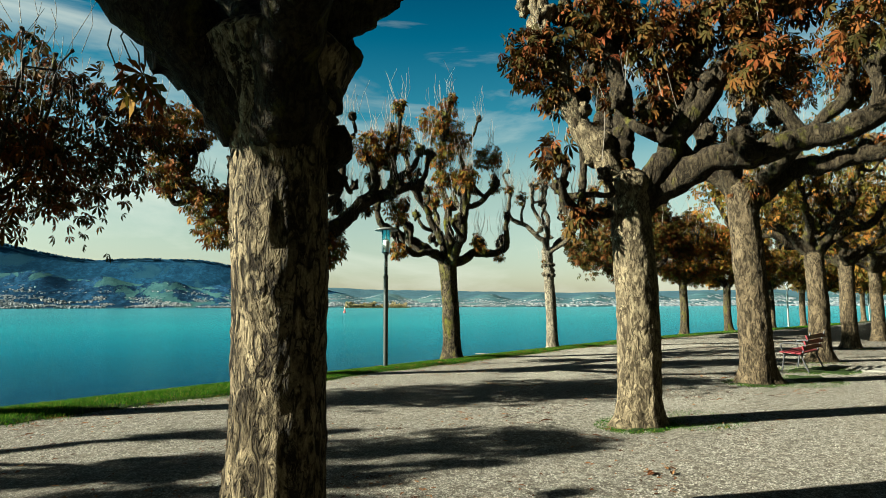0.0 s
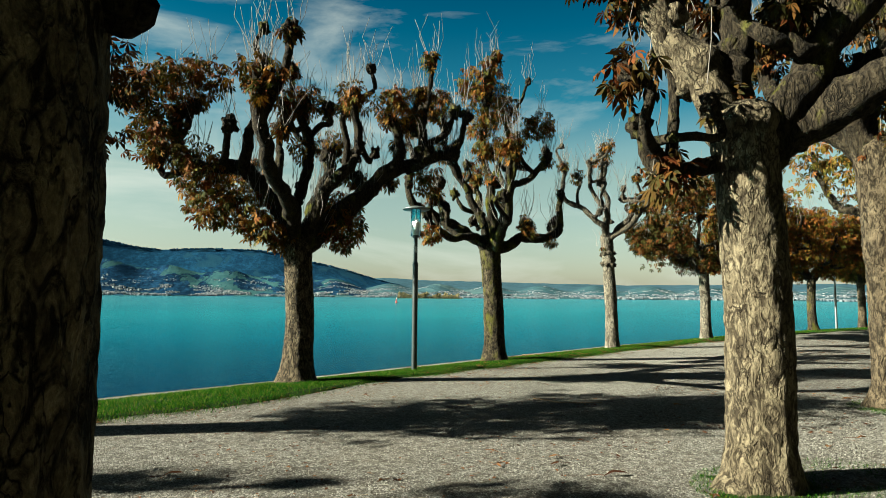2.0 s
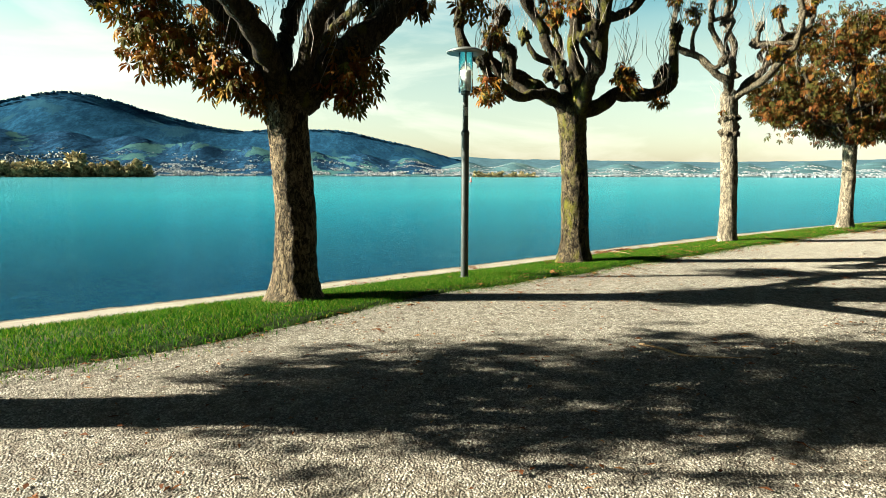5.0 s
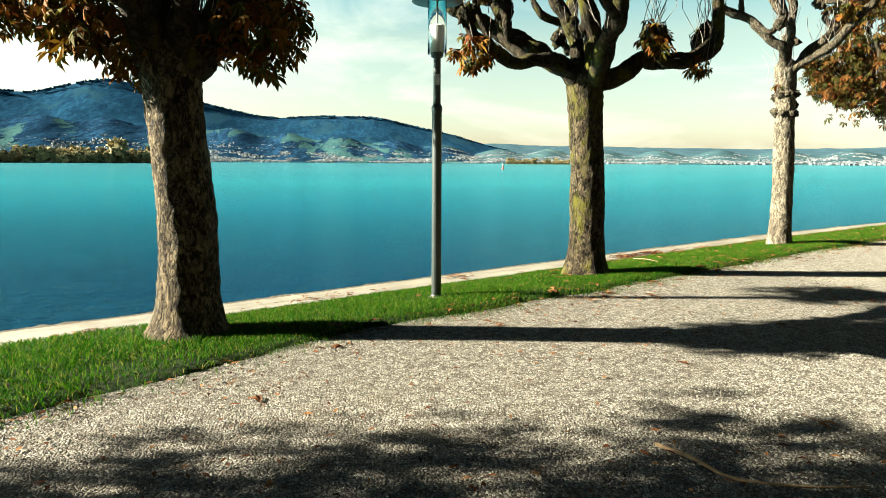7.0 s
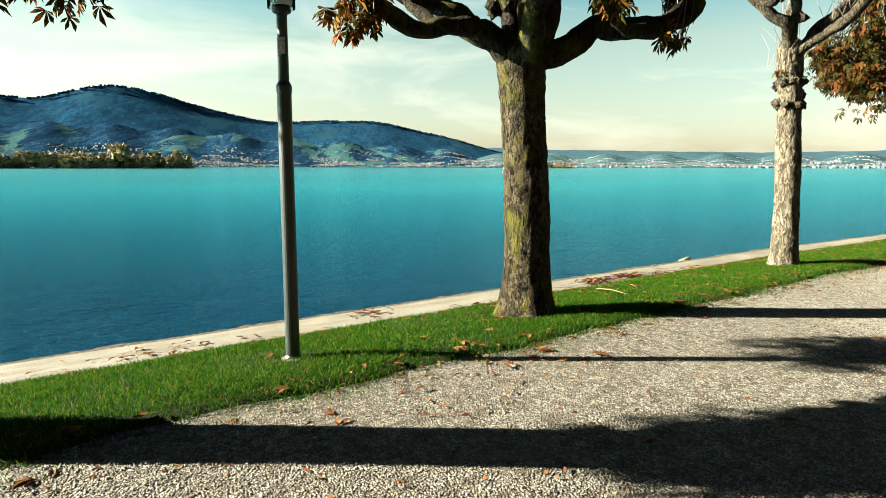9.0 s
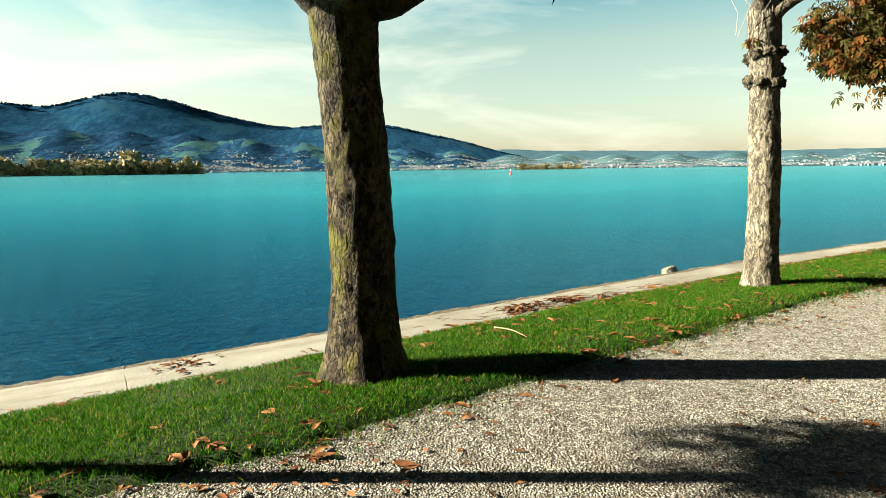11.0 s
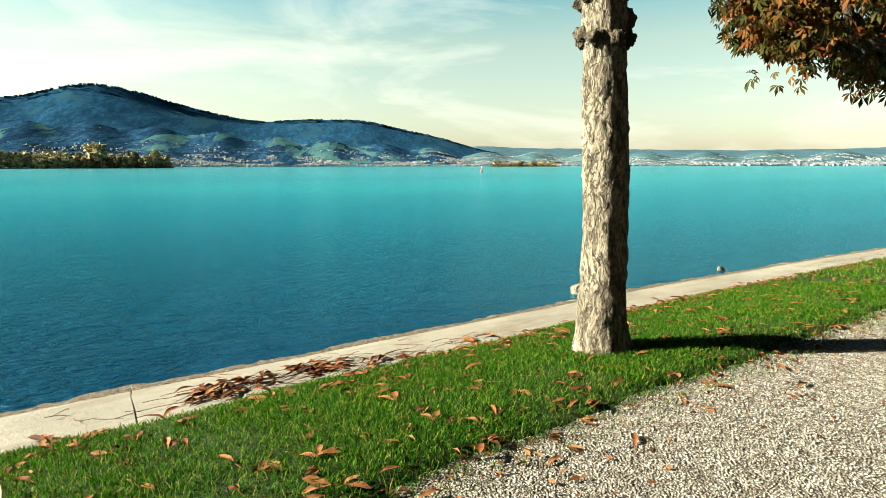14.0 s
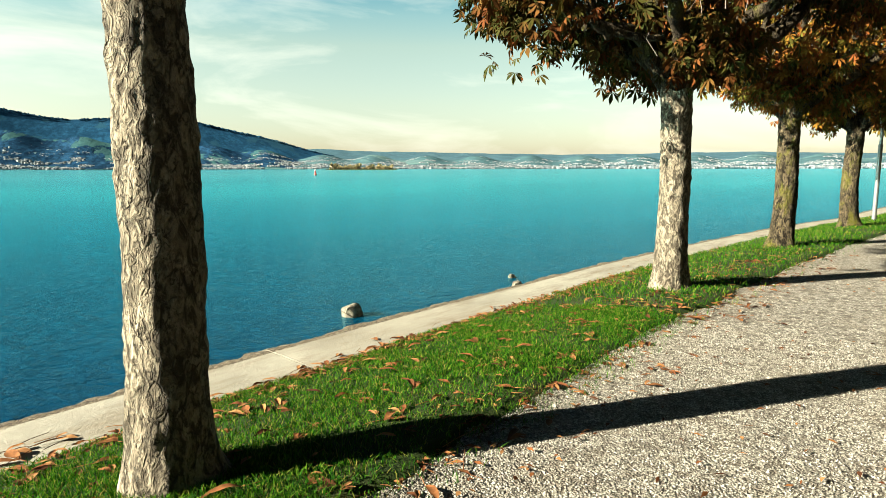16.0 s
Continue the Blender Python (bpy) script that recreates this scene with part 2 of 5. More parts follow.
def turf_material():
    m = Mat("turf", 0.95, 0.1)
    co = m.world_coords()
    n = m.noise(co, 14, 6, 0.7)
    b = m.noise(co, 1.6, 4, 0.6)
    g = m.ramp(n, (0.25, (0.003, 0.007, 0.001)), (0.75, (0.014, 0.026, 0.002)))
    g = m.mix(m.ramp(b, (0.5, (0, 0, 0)), (0.72, (0.8, 0.8, 0.8))), g, (0.026, 0.021, 0.008))
    m.color(g)
    m.bump(n, 1.0, 0.04)
    return m.m


def blade_material():
    m = Mat("grass_blades", 0.85, 0.04)
    col = m.ramp(m.random(), (0.0, (0.003, 0.019, 0.0010)), (1.0, (0.11, 0.095, 0.022)), (0.45, (0.011, 0.048, 0.0016)), (0.82, (0.036, 0.084, 0.003)))
    m.color(col)
    trans = m.t.nodes.new("ShaderNodeBsdfTranslucent")
    m.link(col, trans.inputs[0])
    mixer = m.t.nodes.new("ShaderNodeMixShader")
    mixer.inputs[0].default_value = 0.35
    m.link(m.b.outputs[0], mixer.inputs[1])
    m.link(trans.outputs[0], mixer.inputs[2])
    m.link(mixer.outputs[0], m.out.inputs[0])
    return m.m


def concrete_material():
    m = Mat("weathered_concrete", 0.9, 0.2)
    co = m.world_coords()
    a = m.noise(co, 1.1, 6, 0.65)
    b = m.noise(co, 26, 6, 0.7)
    c = m.noise(m.world_coords((0.5, 2.6, 1)), 2.2, 5, 0.7)
    g = m.ramp(a, (0.3, (0.070, 0.066, 0.050)), (0.7, (0.140, 0.134, 0.105)))
    g = m.mix(m.ramp(b, (0.4, (0, 0, 0)), (0.75, (0.5, 0.5, 0.5))), g, (0.11, 0.092, 0.064))
    g = m.mix(m.ramp(c, (0.50, (0, 0, 0)), (0.68, (0.8, 0.8, 0.8))), g, (0.06, 0.046, 0.028))
    g = m.mix(m.math("MULTIPLY", m.random("object"), 0.25), g, (0.095, 0.08, 0.056))
    m.color(g)
    m.bump(m.math("ADD", b, m.math("MULTIPLY", c, 0.6)), 0.7, 0.012)
    return m.m


def eroded_material():
    m = Mat("eroded_concrete_edge", 0.95, 0.1)
    co = m.world_coords()
    n = m.noise(co, 22, 6, 0.75)
    g = m.ramp(n, (0.35, (0.016, 0.012, 0.008)), (0.68, (0.13, 0.112, 0.078)), (0.5, (0.055, 0.044, 0.028)))
    m.color(g)
    m.bump(n, 1.0, 0.05)
    return m.m


def water_material():
    m = Mat("lake_water", 0.14, 0.5)
    spun = m.t.nodes.new("ShaderNodeMapping")
    spun.inputs["Rotation"].default_value = (0, 0, 0.6)
    m.link(m.world_coords(), spun.inputs[0])
    turned = m.t.nodes.new("ShaderNodeMapping")
    turned.inputs["Scale"].default_value = (0.75, 1.15, 1)
    m.link(spun.outputs[0], turned.inputs[0])
    rip = m.noise(turned.outputs[0], 4.2, 4, 0.62, 0.5)
    swell = m.noise(turned.outputs[0], 1.5, 5, 0.62, 0.4)
    broad = m.noise(m.world_coords((0.006, 0.02, 1)), 1.0, 4, 0.6)
    # base colour pales with distance from the quay, in place of reflected sky
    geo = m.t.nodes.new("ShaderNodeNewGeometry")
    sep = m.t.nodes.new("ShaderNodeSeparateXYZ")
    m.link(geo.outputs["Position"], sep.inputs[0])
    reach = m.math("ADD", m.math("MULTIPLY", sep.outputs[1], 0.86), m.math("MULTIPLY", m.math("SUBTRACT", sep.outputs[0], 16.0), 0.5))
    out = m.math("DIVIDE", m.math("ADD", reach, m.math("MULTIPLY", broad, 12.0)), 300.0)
    sky_sheen = m.ramp(out, (0.085, (0.0002, 0.0085, 0.023)), (1.0, (0.020, 0.108, 0.118)), (0.165, (0.0024, 0.058, 0.080)), (0.32, (0.0085, 0.098, 0.112)))
    m.color(m.mix(m.ramp(broad, (0.4, (0, 0, 0)), (0.7, (0.3, 0.3, 0.3))), sky_sheen, (0.0006, 0.026, 0.042)))
    h = m.math("ADD", m.math("MULTIPLY", rip, 1.3), m.math("MULTIPLY", swell, 2.4))
    gusts = m.noise(turned.outputs[0], 0.5, 8, 0.68, 0.3)
    h = m.math("ADD", h, m.math("MULTIPLY", gusts, 2.6))
    normal = m.bump(h, 1.0, 0.07)
    m.b.inputs["Specular IOR Level"].default_value = 0.0
    gloss = m.t.nodes.new("ShaderNodeBsdfGlossy")
    gloss.inputs["Color"].default_value = (0.42, 0.90, 1.0, 1)
    gloss.inputs["Roughness"].default_value = 0.085
    m.link(normal, gloss.inputs["Normal"])
    fres = m.t.nodes.new("ShaderNodeFresnel")
    fres.inputs["IOR"].default_value = 1.34
    m.link(normal, fres.inputs["Normal"])
    mixer = m.t.nodes.new("ShaderNodeMixShader")
    m.link(fres.outputs[0], mixer.inputs[0])
    m.link(m.b.outputs[0], mixer.inputs[1])
    m.link(gloss.outputs[0], mixer.inputs[2])
    m.link(mixer.outputs[0], m.out.inputs[0])
    return m.m


def hill_material(name, wood, field, haze, amount):
    """Far slopes: woods, meadows and, mixed into the colour, several kilometres' blue air haze."""
    m = Mat(name, 1.0, 0.0)
    turned = m.t.nodes.new("ShaderNodeMapping")
    turned.inputs["Rotation"].default_value = (0, 0, radians(-65))
    m.link(m.world_coords(), turned.inputs[0])
    flat = m.t.nodes.new("ShaderNodeMapping")
    flat.inputs["Scale"].default_value = (0.16, 0.8, 0.9)
    m.link(turned.outputs[0], flat.inputs[0])
    co = flat.outputs[0]
    n = m.noise(co, 0.0075, 8, 0.66, 0.5)
    belt = m.ramp(m.noise(co, 0.02, 7, 0.72, 0.4), (0.44, (0, 0, 0)), (0.56, (1, 1, 1)))
    t = m.ramp(m.noise(co, 0.07, 6, 0.8), (0.36, (0, 0, 0)), (0.62, (1, 1, 1)))
    f = m.ramp(n, (0.560, (0, 0, 0)), (0.575, (1, 1, 1)))
    woods = m.mix(t, tuple(0.15 * v for v in wood), m.mix(belt, tuple(0.9 * v for v in wood), tuple(2.6 * v for v in wood)))
    meadow = m.mix(m.mix(1.0, t, belt, "MULTIPLY"), field, tuple(0.4 * v for v in field))
    col = m.mix(m.mix(1.0, f, (0.8, 0.8, 0.8), "MULTIPLY"), woods, meadow)
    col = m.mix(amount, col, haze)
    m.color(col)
    m.bump(t, 0.35, 4)
    return m.m


def plain(name, col, rough=0.6, spec=0.4, metal=0.0, vary=0.2, scale=8.0, bump=0.0):
    m = Mat(name, rough, spec, metal)
    n = m.noise(m.coords(), scale, 5, 0.6)
    m.color(m.mix(m.ramp(n, (0.35, (0, 0, 0)), (0.7, (1, 1, 1))), tuple(v * (1 - vary) for v in col), tuple(min(1, v * (1 + vary)) for v in col)))
    if bump:
        m.bump(n, 0.6, bump)
    return m.m


GRAVEL, PEBBLE, TURF, BLADE = gravel_material(), pebble_material(), turf_material(), blade_material()
CONCRETE, ERODED, WATER = concrete_material(), eroded_material(), water_material()
# far hills hold air haze as colour: bluish woods plus the last two arguments
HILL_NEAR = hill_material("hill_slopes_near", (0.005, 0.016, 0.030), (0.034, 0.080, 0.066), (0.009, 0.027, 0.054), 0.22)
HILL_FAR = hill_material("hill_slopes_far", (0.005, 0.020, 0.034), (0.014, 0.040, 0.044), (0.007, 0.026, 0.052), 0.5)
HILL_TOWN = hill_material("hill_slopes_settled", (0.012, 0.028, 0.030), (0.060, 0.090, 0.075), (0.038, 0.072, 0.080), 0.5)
HILL_HAZY = hill_material("hill_ridge_hazy", (0.014, 0.030, 0.036), (0.034, 0.056, 0.054), (0.030, 0.058, 0.072), 0.65)
SKY_BLOCK = hill_material("sky_block_foliage", (0.02, 0.022, 0.008), (0.03, 0.03, 0.01), (0.02, 0.022, 0.01), 0.1)
REED = leaf_material("reed_bank_trees", (0.0, (0.05, 0.055, 0.030)), (1.0, (0.32, 0.24, 0.11)), (0.5, (0.17, 0.15, 0.075)))


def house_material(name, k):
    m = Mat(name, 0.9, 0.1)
    # bluish grey walls of low contrast: air haze put into the colour
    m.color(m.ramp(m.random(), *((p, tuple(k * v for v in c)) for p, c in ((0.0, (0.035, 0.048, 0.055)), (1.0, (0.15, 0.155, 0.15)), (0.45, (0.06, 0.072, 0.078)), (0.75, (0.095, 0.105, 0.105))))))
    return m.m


HOUSE, HOUSE_HAZY = house_material("far_house_walls", 1.0), house_material("far_house_walls_hazy", 1.1)
STEEL = plain("lamp_post_grey_paint", (0.014, 0.018, 0.015), 0.42, 0.5, 0.2, 0.2, 14)
STEEL_PALE = plain("lamp_post_galvanised", (0.12, 0.125, 0.115), 0.45, 0.5, 0.6, 0.15, 14)
SHADE_METAL = plain("lamp_shade_metal", (0.10, 0.11, 0.10), 0.4, 0.5, 0.5, 0.15, 10)
LAMP_WHITE = plain("lamp_inner_white", (0.55, 0.55, 0.52), 0.4, 0.4, 0.0, 0.08, 10)
STICKER = plain("sticker_paper", (0.35, 0.35, 0.32), 0.6, 0.3, 0.0, 0.5, 40)
RED_WOOD = plain("bench_red_paint", (0.085, 0.006, 0.009), 0.6, 0.15, 0.0, 0.25, 12, 0.002)
BENCH_IRON = plain("bench_frame_iron", (0.02, 0.02, 0.021), 0.55, 0.4, 0.2, 0.2, 12)
PLASTER = plain("beacon_white_paint", (0.45, 0.44, 0.42), 0.7, 0.3)
BEACON_RED = plain("beacon_red_paint", (0.22, 0.03, 0.02), 0.6, 0.3)
ROCK = plain("pale_boulder_stone", (0.075, 0.066, 0.048), 0.95, 0.1, 0.0, 0.6, 9, 0.05)
STONE_PLATE = plain("pale_stone_plate", (0.11, 0.105, 0.085), 0.9, 0.2, 0.0, 0.2, 9, 0.004)
STICK = plain("dry_stick_wood", (0.16, 0.11, 0.06), 0.9, 0.1, 0.0, 0.35, 20, 0.004)
POLE_WHITE = plain("white_pole_paint", (0.42, 0.42, 0.38), 0.6, 0.3, 0.0, 0.15, 6)


def glass_material():
    m = Mat("lamp_clear_glass", 0.04, 0.5)
    m.color((0.9, 0.93, 0.92))
    m.b.inputs["Transmission Weight"].default_value = 1.0
    m.b.inputs["IOR"].default_value = 1.08
    return m.m


GLASS = glass_material()


# ---------------------------------------------------------------- mesh helpers
def mesh(name, verts, faces, mat, parent=None, label="", smooth=False):
    me = bpy.data.meshes.new(name)
    me.from_pydata([tuple(map(float, v)) for v in verts], [], [tuple(map(int, f)) for f in faces])
    me.materials.append(mat)
    if smooth:
        me.polygons.foreach_set("use_smooth", [True] * len(me.polygons))
    me.update()
    ob = new(name, me)
    if parent is not None:
        ob.parent = parent
    if label:
        ob["label"] = label
    return ob


def part(name, bm, mat, parent=None, label="", smooth=False):
    me = bpy.data.meshes.new(name)
    bm.normal_update()
    bm.to_mesh(me)
    bm.free()
    me.materials.append(mat)
    if smooth:
        me.polygons.foreach_set("use_smooth", [True] * len(me.polygons))
    ob = new(name, me)
    if parent is not None:
        ob.parent = parent
    if label:
        ob["label"] = label
    return ob


def fast_mesh(name, verts, sides, mat, parent=None, label="", smooth=False):
    """Many separate polygons of the same number of sides; verts is (n * sides, 3) or comes with its own index rows."""
    verts, index = verts if isinstance(verts, tuple) else (verts, np.arange(len(verts)).reshape(-1, sides))
    me = bpy.data.meshes.new(name)
    me.vertices.add(len(verts))
    me.vertices.foreach_set("co", np.ascontiguousarray(verts, dtype=np.float32).ravel())
    me.loops.add(index.size)
    me.loops.foreach_set("vertex_index", np.ascontiguousarray(index, dtype=np.int32).ravel())
    me.polygons.add(len(index))
    me.polygons.foreach_set("loop_start", np.arange(0, index.size, index.shape[1], dtype=np.int32))
    me.update(calc_edges=True)
    me.validate()
    me.materials.append(mat)
    if smooth:
        me.polygons.foreach_set("use_smooth", [True] * len(me.polygons))
    ob = new(name, me)
    if parent is not None:
        ob.parent = parent
    if label:
        ob["label"] = label
    return ob


def spline(points, step):
    """A smooth line through the points, sampled about every step metres; the fourth number is carried along."""
    p = [np.array(q, float) for q in points]
    p = [2 * p[0] - p[1], *p, 2 * p[-1] - p[-2]]
    out = []
    for a, b, c, d in zip(p, p[1:], p[2:], p[3:]):
        n = max(2, int(np.linalg.norm((c - b)[:3]) / step))
        for t in np.arange(n) / n:
            out.append(0.5 * (2 * b + (c - a) * t + (2 * a - 5 * b + 4 * c - d) * t * t + (3 * b - a - 3 * c + d) * t**3))
    out.append(p[-2])
    return np.array(out)


def tube(line, sides, rough=0.0, seed=0.0, freq=3.0, close=True):
    """Verts and faces of a tube along (x, y, z, radius) rows, with an uneven skin."""
    verts, faces = [], []
    n = len(line)
    up = np.array([0.3, 0.2, 1.0])
    for i, row in enumerate(line):
        way = line[min(i + 1, n - 1)][:3] - line[max(i - 1, 0)][:3]
        way = way / (np.linalg.norm(way) + 1e-9)
        ref = up if abs(way @ up) < 0.95 * np.linalg.norm(up) else np.array([1.0, 0.1, 0.0])
        a = np.cross(way, ref)
        a /= np.linalg.norm(a)
        b = np.cross(way, a)
        for k in range(sides):
            w = 2 * math.pi * k / sides
            d = a * math.cos(w) + b * math.sin(w)
            r = row[3]
            if rough:
                q = Vector((row[:3] + d * r) * freq) + Vector((seed, seed * 1.7, 0))
                r *= 1 + rough * (noise.noise(q) + 0.5 * noise.noise(q * 2.7))
            verts.append(row[:3] + d * r)
    for i in range(n - 1):
        for k in range(sides):
            k2 = (k + 1) % sides
            faces.append((i * sides + k, i * sides + k2, (i + 1) * sides + k2, (i + 1) * sides + k))
    if close:
        faces.append(tuple(range(sides))[::-1])
        faces.append(tuple((n - 1) * sides + k for k in range(sides)))
    return verts, faces


def join(*pieces):
    verts, faces = [], []
    for v, f in pieces:
        off = len(verts)
        verts += list(v)
        faces += [tuple(i + off for i in q) for q in f]
    return verts, faces


def lathe(profile, sides):
    """Verts and faces of a turned shape from (radius, z) pairs."""
    verts = [(r * math.cos(2 * math.pi * k / sides), r * math.sin(2 * math.pi * k / sides), z) for r, z in profile for k in range(sides)]
    faces = []
    for i in range(len(profile) - 1):
        for k in range(sides):
            k2 = (k + 1) % sides
            faces.append((i * sides + k, i * sides + k2, (i + 1) * sides + k2, (i + 1) * sides + k))
    return verts, faces


def box(bm, cx, cy, cz, sx, sy, sz, bevel=0.0, turn=None):
    m = Matrix.Translation((cx, cy, cz)) @ (turn or Matrix()) @ Matrix.Diagonal((sx, sy, sz, 1))
    made = bmesh.ops.create_cube(bm, size=1.0, matrix=m)
    if bevel:
        edges = list({e for v in made["verts"] for e in v.link_edges})
        bmesh.ops.bevel(bm, geom=edges, offset=bevel, segments=2, affect="EDGES", profile=0.6)


def lump(centre, radius, seed, rough=0.35, squash=(1, 1, 1), level=2):
    bm = bmesh.new()
    bmesh.ops.create_icosphere(bm, subdivisions=level, radius=1.0)
    for v in bm.verts:
        q = v.co * 1.6 + Vector((seed, seed * 0.7, seed * 1.3))
        v.co *= radius * (1 + rough * (noise.noise(q) + 0.6 * noise.noise(q * 2.3)))
        v.co = Vector((v.co.x * squash[0], v.co.y * squash[1], v.co.z * squash[2])) + Vector(centre)
    bm.verts.index_update()
    verts = [tuple(v.co) for v in bm.verts]
    faces = [tuple(v.index for v in f.verts) for f in bm.faces]
    bm.free()
    return verts, faces


# ---------------------------------------------------------------- the shore's plan
def bend(x):
    """How far the shore has swung to the south at x."""
    x = np.asarray(x, float)
    near = np.clip(x - 22, 0, 26)
    return 0.0045 * near**2 + 0.12 * np.clip(x - 48, 0, 400)


def height(x, y):
    """The ground's height: flat gravel, falling gently across the verge to the quay."""
    s = np.asarray(y, float) + bend(x)
    return -0.23 * np.clip((s - 11.5) / 1.85, 0, 1) ** 1.3


WATER_LEVEL = -1.6
rng = np.random.default_rng(7)

# ground sheet
gx = np.concatenate([[-4000, -900, -300, -120, -60, -30], np.arange(-15, 60, 0.75), np.arange(60, 130, 5), [200, 320, 500, 1500, 4000]])
gs = np.concatenate([[-4000, -900, -300, -100, -45, -20], np.arange(-10, 11, 0.75), np.arange(11, 13.1, 0.25), [13.12, 13.2]])
X, S = np.meshgrid(gx, gs)
Y = S - bend(X)
Z = height(X, Y) - 0.35 * (S > 13.15) + 0.012 * np.sin(X * 1.3 + 0.8 * S) * np.cos(S * 0.9) - 0.07 * ((S > 11.6) & (S < 13.1))
ny, nx = X.shape
g_faces = [(j * nx + i, j * nx + i + 1, (j + 1) * nx + i + 1, (j + 1) * nx + i) for j in range(ny - 1) for i in range(nx - 1)]
ground = mesh("ground", np.stack([X, Y, Z], -1).reshape(-1, 3), g_faces, GRAVEL, smooth=True)
tagged(ground, "pale fine gravel promenade with brown patches", "ground", kind="structure")

# dark turf added out of view, so less light bounces off the ground
lv = [(x, y + 0.4 * noise.noise((x * 0.4, 1.7, 5)), 0.03) for x in np.arange(-60, 121, 1.5) for y in (-11.0, -1.2)]
lawn = mesh("ground_lawn", lv, [(2 * i, 2 * i + 2, 2 * i + 3, 2 * i + 1) for i in range(len(lv) // 2 - 1)], TURF)
tagged(lawn, "dark turf sheet added out of view to cut ground bounce", "lawn", kind="structure")

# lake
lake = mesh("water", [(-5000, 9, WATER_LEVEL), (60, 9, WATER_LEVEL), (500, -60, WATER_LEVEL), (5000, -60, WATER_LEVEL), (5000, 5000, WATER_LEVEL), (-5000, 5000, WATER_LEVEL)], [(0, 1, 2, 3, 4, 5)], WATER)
tagged(lake, "rippled teal lake water in sunlight", "lake", kind="structure")

# verge of turf with wavy edges
tx = np.concatenate([[-200, -100, -50, -25], np.arange(-12, 60, 0.25), np.arange(60, 200, 4)])
rows = []
for x in tx:
    e0 = 11.12 + 0.16 * noise.noise((x * 0.7, 3.1, 0)) + 0.10 * noise.noise((x * 2.6, 9.1, 0)) - 0.25 * max(0, min(1, (x - 26) / 10)) - 0.5 * max(0, min(1, (11.5 - x) / 3))
    e1 = 13.30 + 0.12 * noise.noise((x * 0.8, 5.7, 0)) + 0.07 * noise.noise((x * 2.9, 1.1, 0))
    rows.append((x, e0, e1))
rows = np.array(rows)
tv, tf = [], []
for i, (x, e0, e1) in enumerate(rows):
    for k, f in enumerate((0, 0.04, 0.2, 0.4, 0.6, 0.8, 0.96, 1.0)):
        s = e0 + (e1 - e0) * f
        y = s - float(bend(x))
        tv.append((x, y, float(height(x, y)) + (-0.03 if f in (0, 1.0) else 0.035 + 0.02 * noise.noise((x * 1.5, s * 1.5, 2)))))
for i in range(len(rows) - 1):
    for k in range(7):
        tf.append((i * 8 + k, (i + 1) * 8 + k, (i + 1) * 8 + k + 1, i * 8 + k + 1))
verge = mesh("ground_verge", tv, tf, TURF, smooth=True)
tagged(verge, "strip of green turf between gravel and quay", "grass verge", kind="structure")


# ---------------------------------------------------------------- trees
ACROSS = np.array([0.83, -0.557, 0.0])   # along the sun's shadows
AWAY = np.array([0.557, 0.83, 0.0])


def local(u, z, d=0.0):
    return ACROSS * u + AWAY * d + np.array([0, 0, z])


LEAFLETS = []
for ang, size in ((-78, 0.62), (-42, 0.85), (0, 1.0), (42, 0.85), (78, 0.62)):
    a = radians(ang)
    fw, sd = np.array([math.cos(a), math.sin(a), 0]), np.array([-math.sin(a), math.cos(a), 0])
    LEAFLETS.append([fw * f * size + sd * w * size + np.array([0, 0, d * size]) for f, w, d in ((0.32, 0.075, 0.02), (0.68, 0.155, -0.08), (0.98, 0.0, -0.40), (0.68, -0.155, -0.08), (0.32, -0.075, 0.02))])


def leaf_cloud(centres, size, seed, droop=0.75):
    """Hand-shaped leaves of five leaflets that share their stalk's end."""
    r = np.random.default_rng(seed)
    n = len(centres)
    yaw = r.uniform(0, 2 * math.pi, n)
    pitch = r.normal(droop, 0.5, n)
    roll = r.normal(0, 0.45, n)
    s = size * r.uniform(0.6, 1.2, n)
    cy, sy, cp, sp, cr, sr = np.cos(yaw), np.sin(yaw), np.cos(pitch), np.sin(pitch), np.cos(roll), np.sin(roll)
    zero, one = np.zeros(n), np.ones(n)
    rx = np.stack([one, zero, zero, zero, cr, -sr, zero, sr, cr], -1).reshape(n, 3, 3)
    ry = np.stack([cp, zero, sp, zero, one, zero, -sp, zero, cp], -1).reshape(n, 3, 3)
    rz = np.stack([cy, -sy, zero, sy, cy, zero, zero, zero, one], -1).reshape(n, 3, 3)
    turn = rz @ ry @ rx
    base = [np.zeros(3)]
    for l in LEAFLETS:
        base += list(l)
    base = np.array(base)
    pts = np.einsum("nij,kj->nki", turn, base) * s[:, None, None]
    curl = r.uniform(-0.25, 0.1, (n, 1))
    pts[:, :, 2] += curl * np.linalg.norm(pts[:, :, :2], axis=2)
    pts += np.asarray(centres)[:, None, :]
    quads = np.array([(0, *range(5 * k + 1, 5 * k + 6)) for k in range(5)])
    index = (quads[None] + 26 * np.arange(n)[:, None, None]).reshape(-1, 6)
    return pts.reshape(-1, 3), index


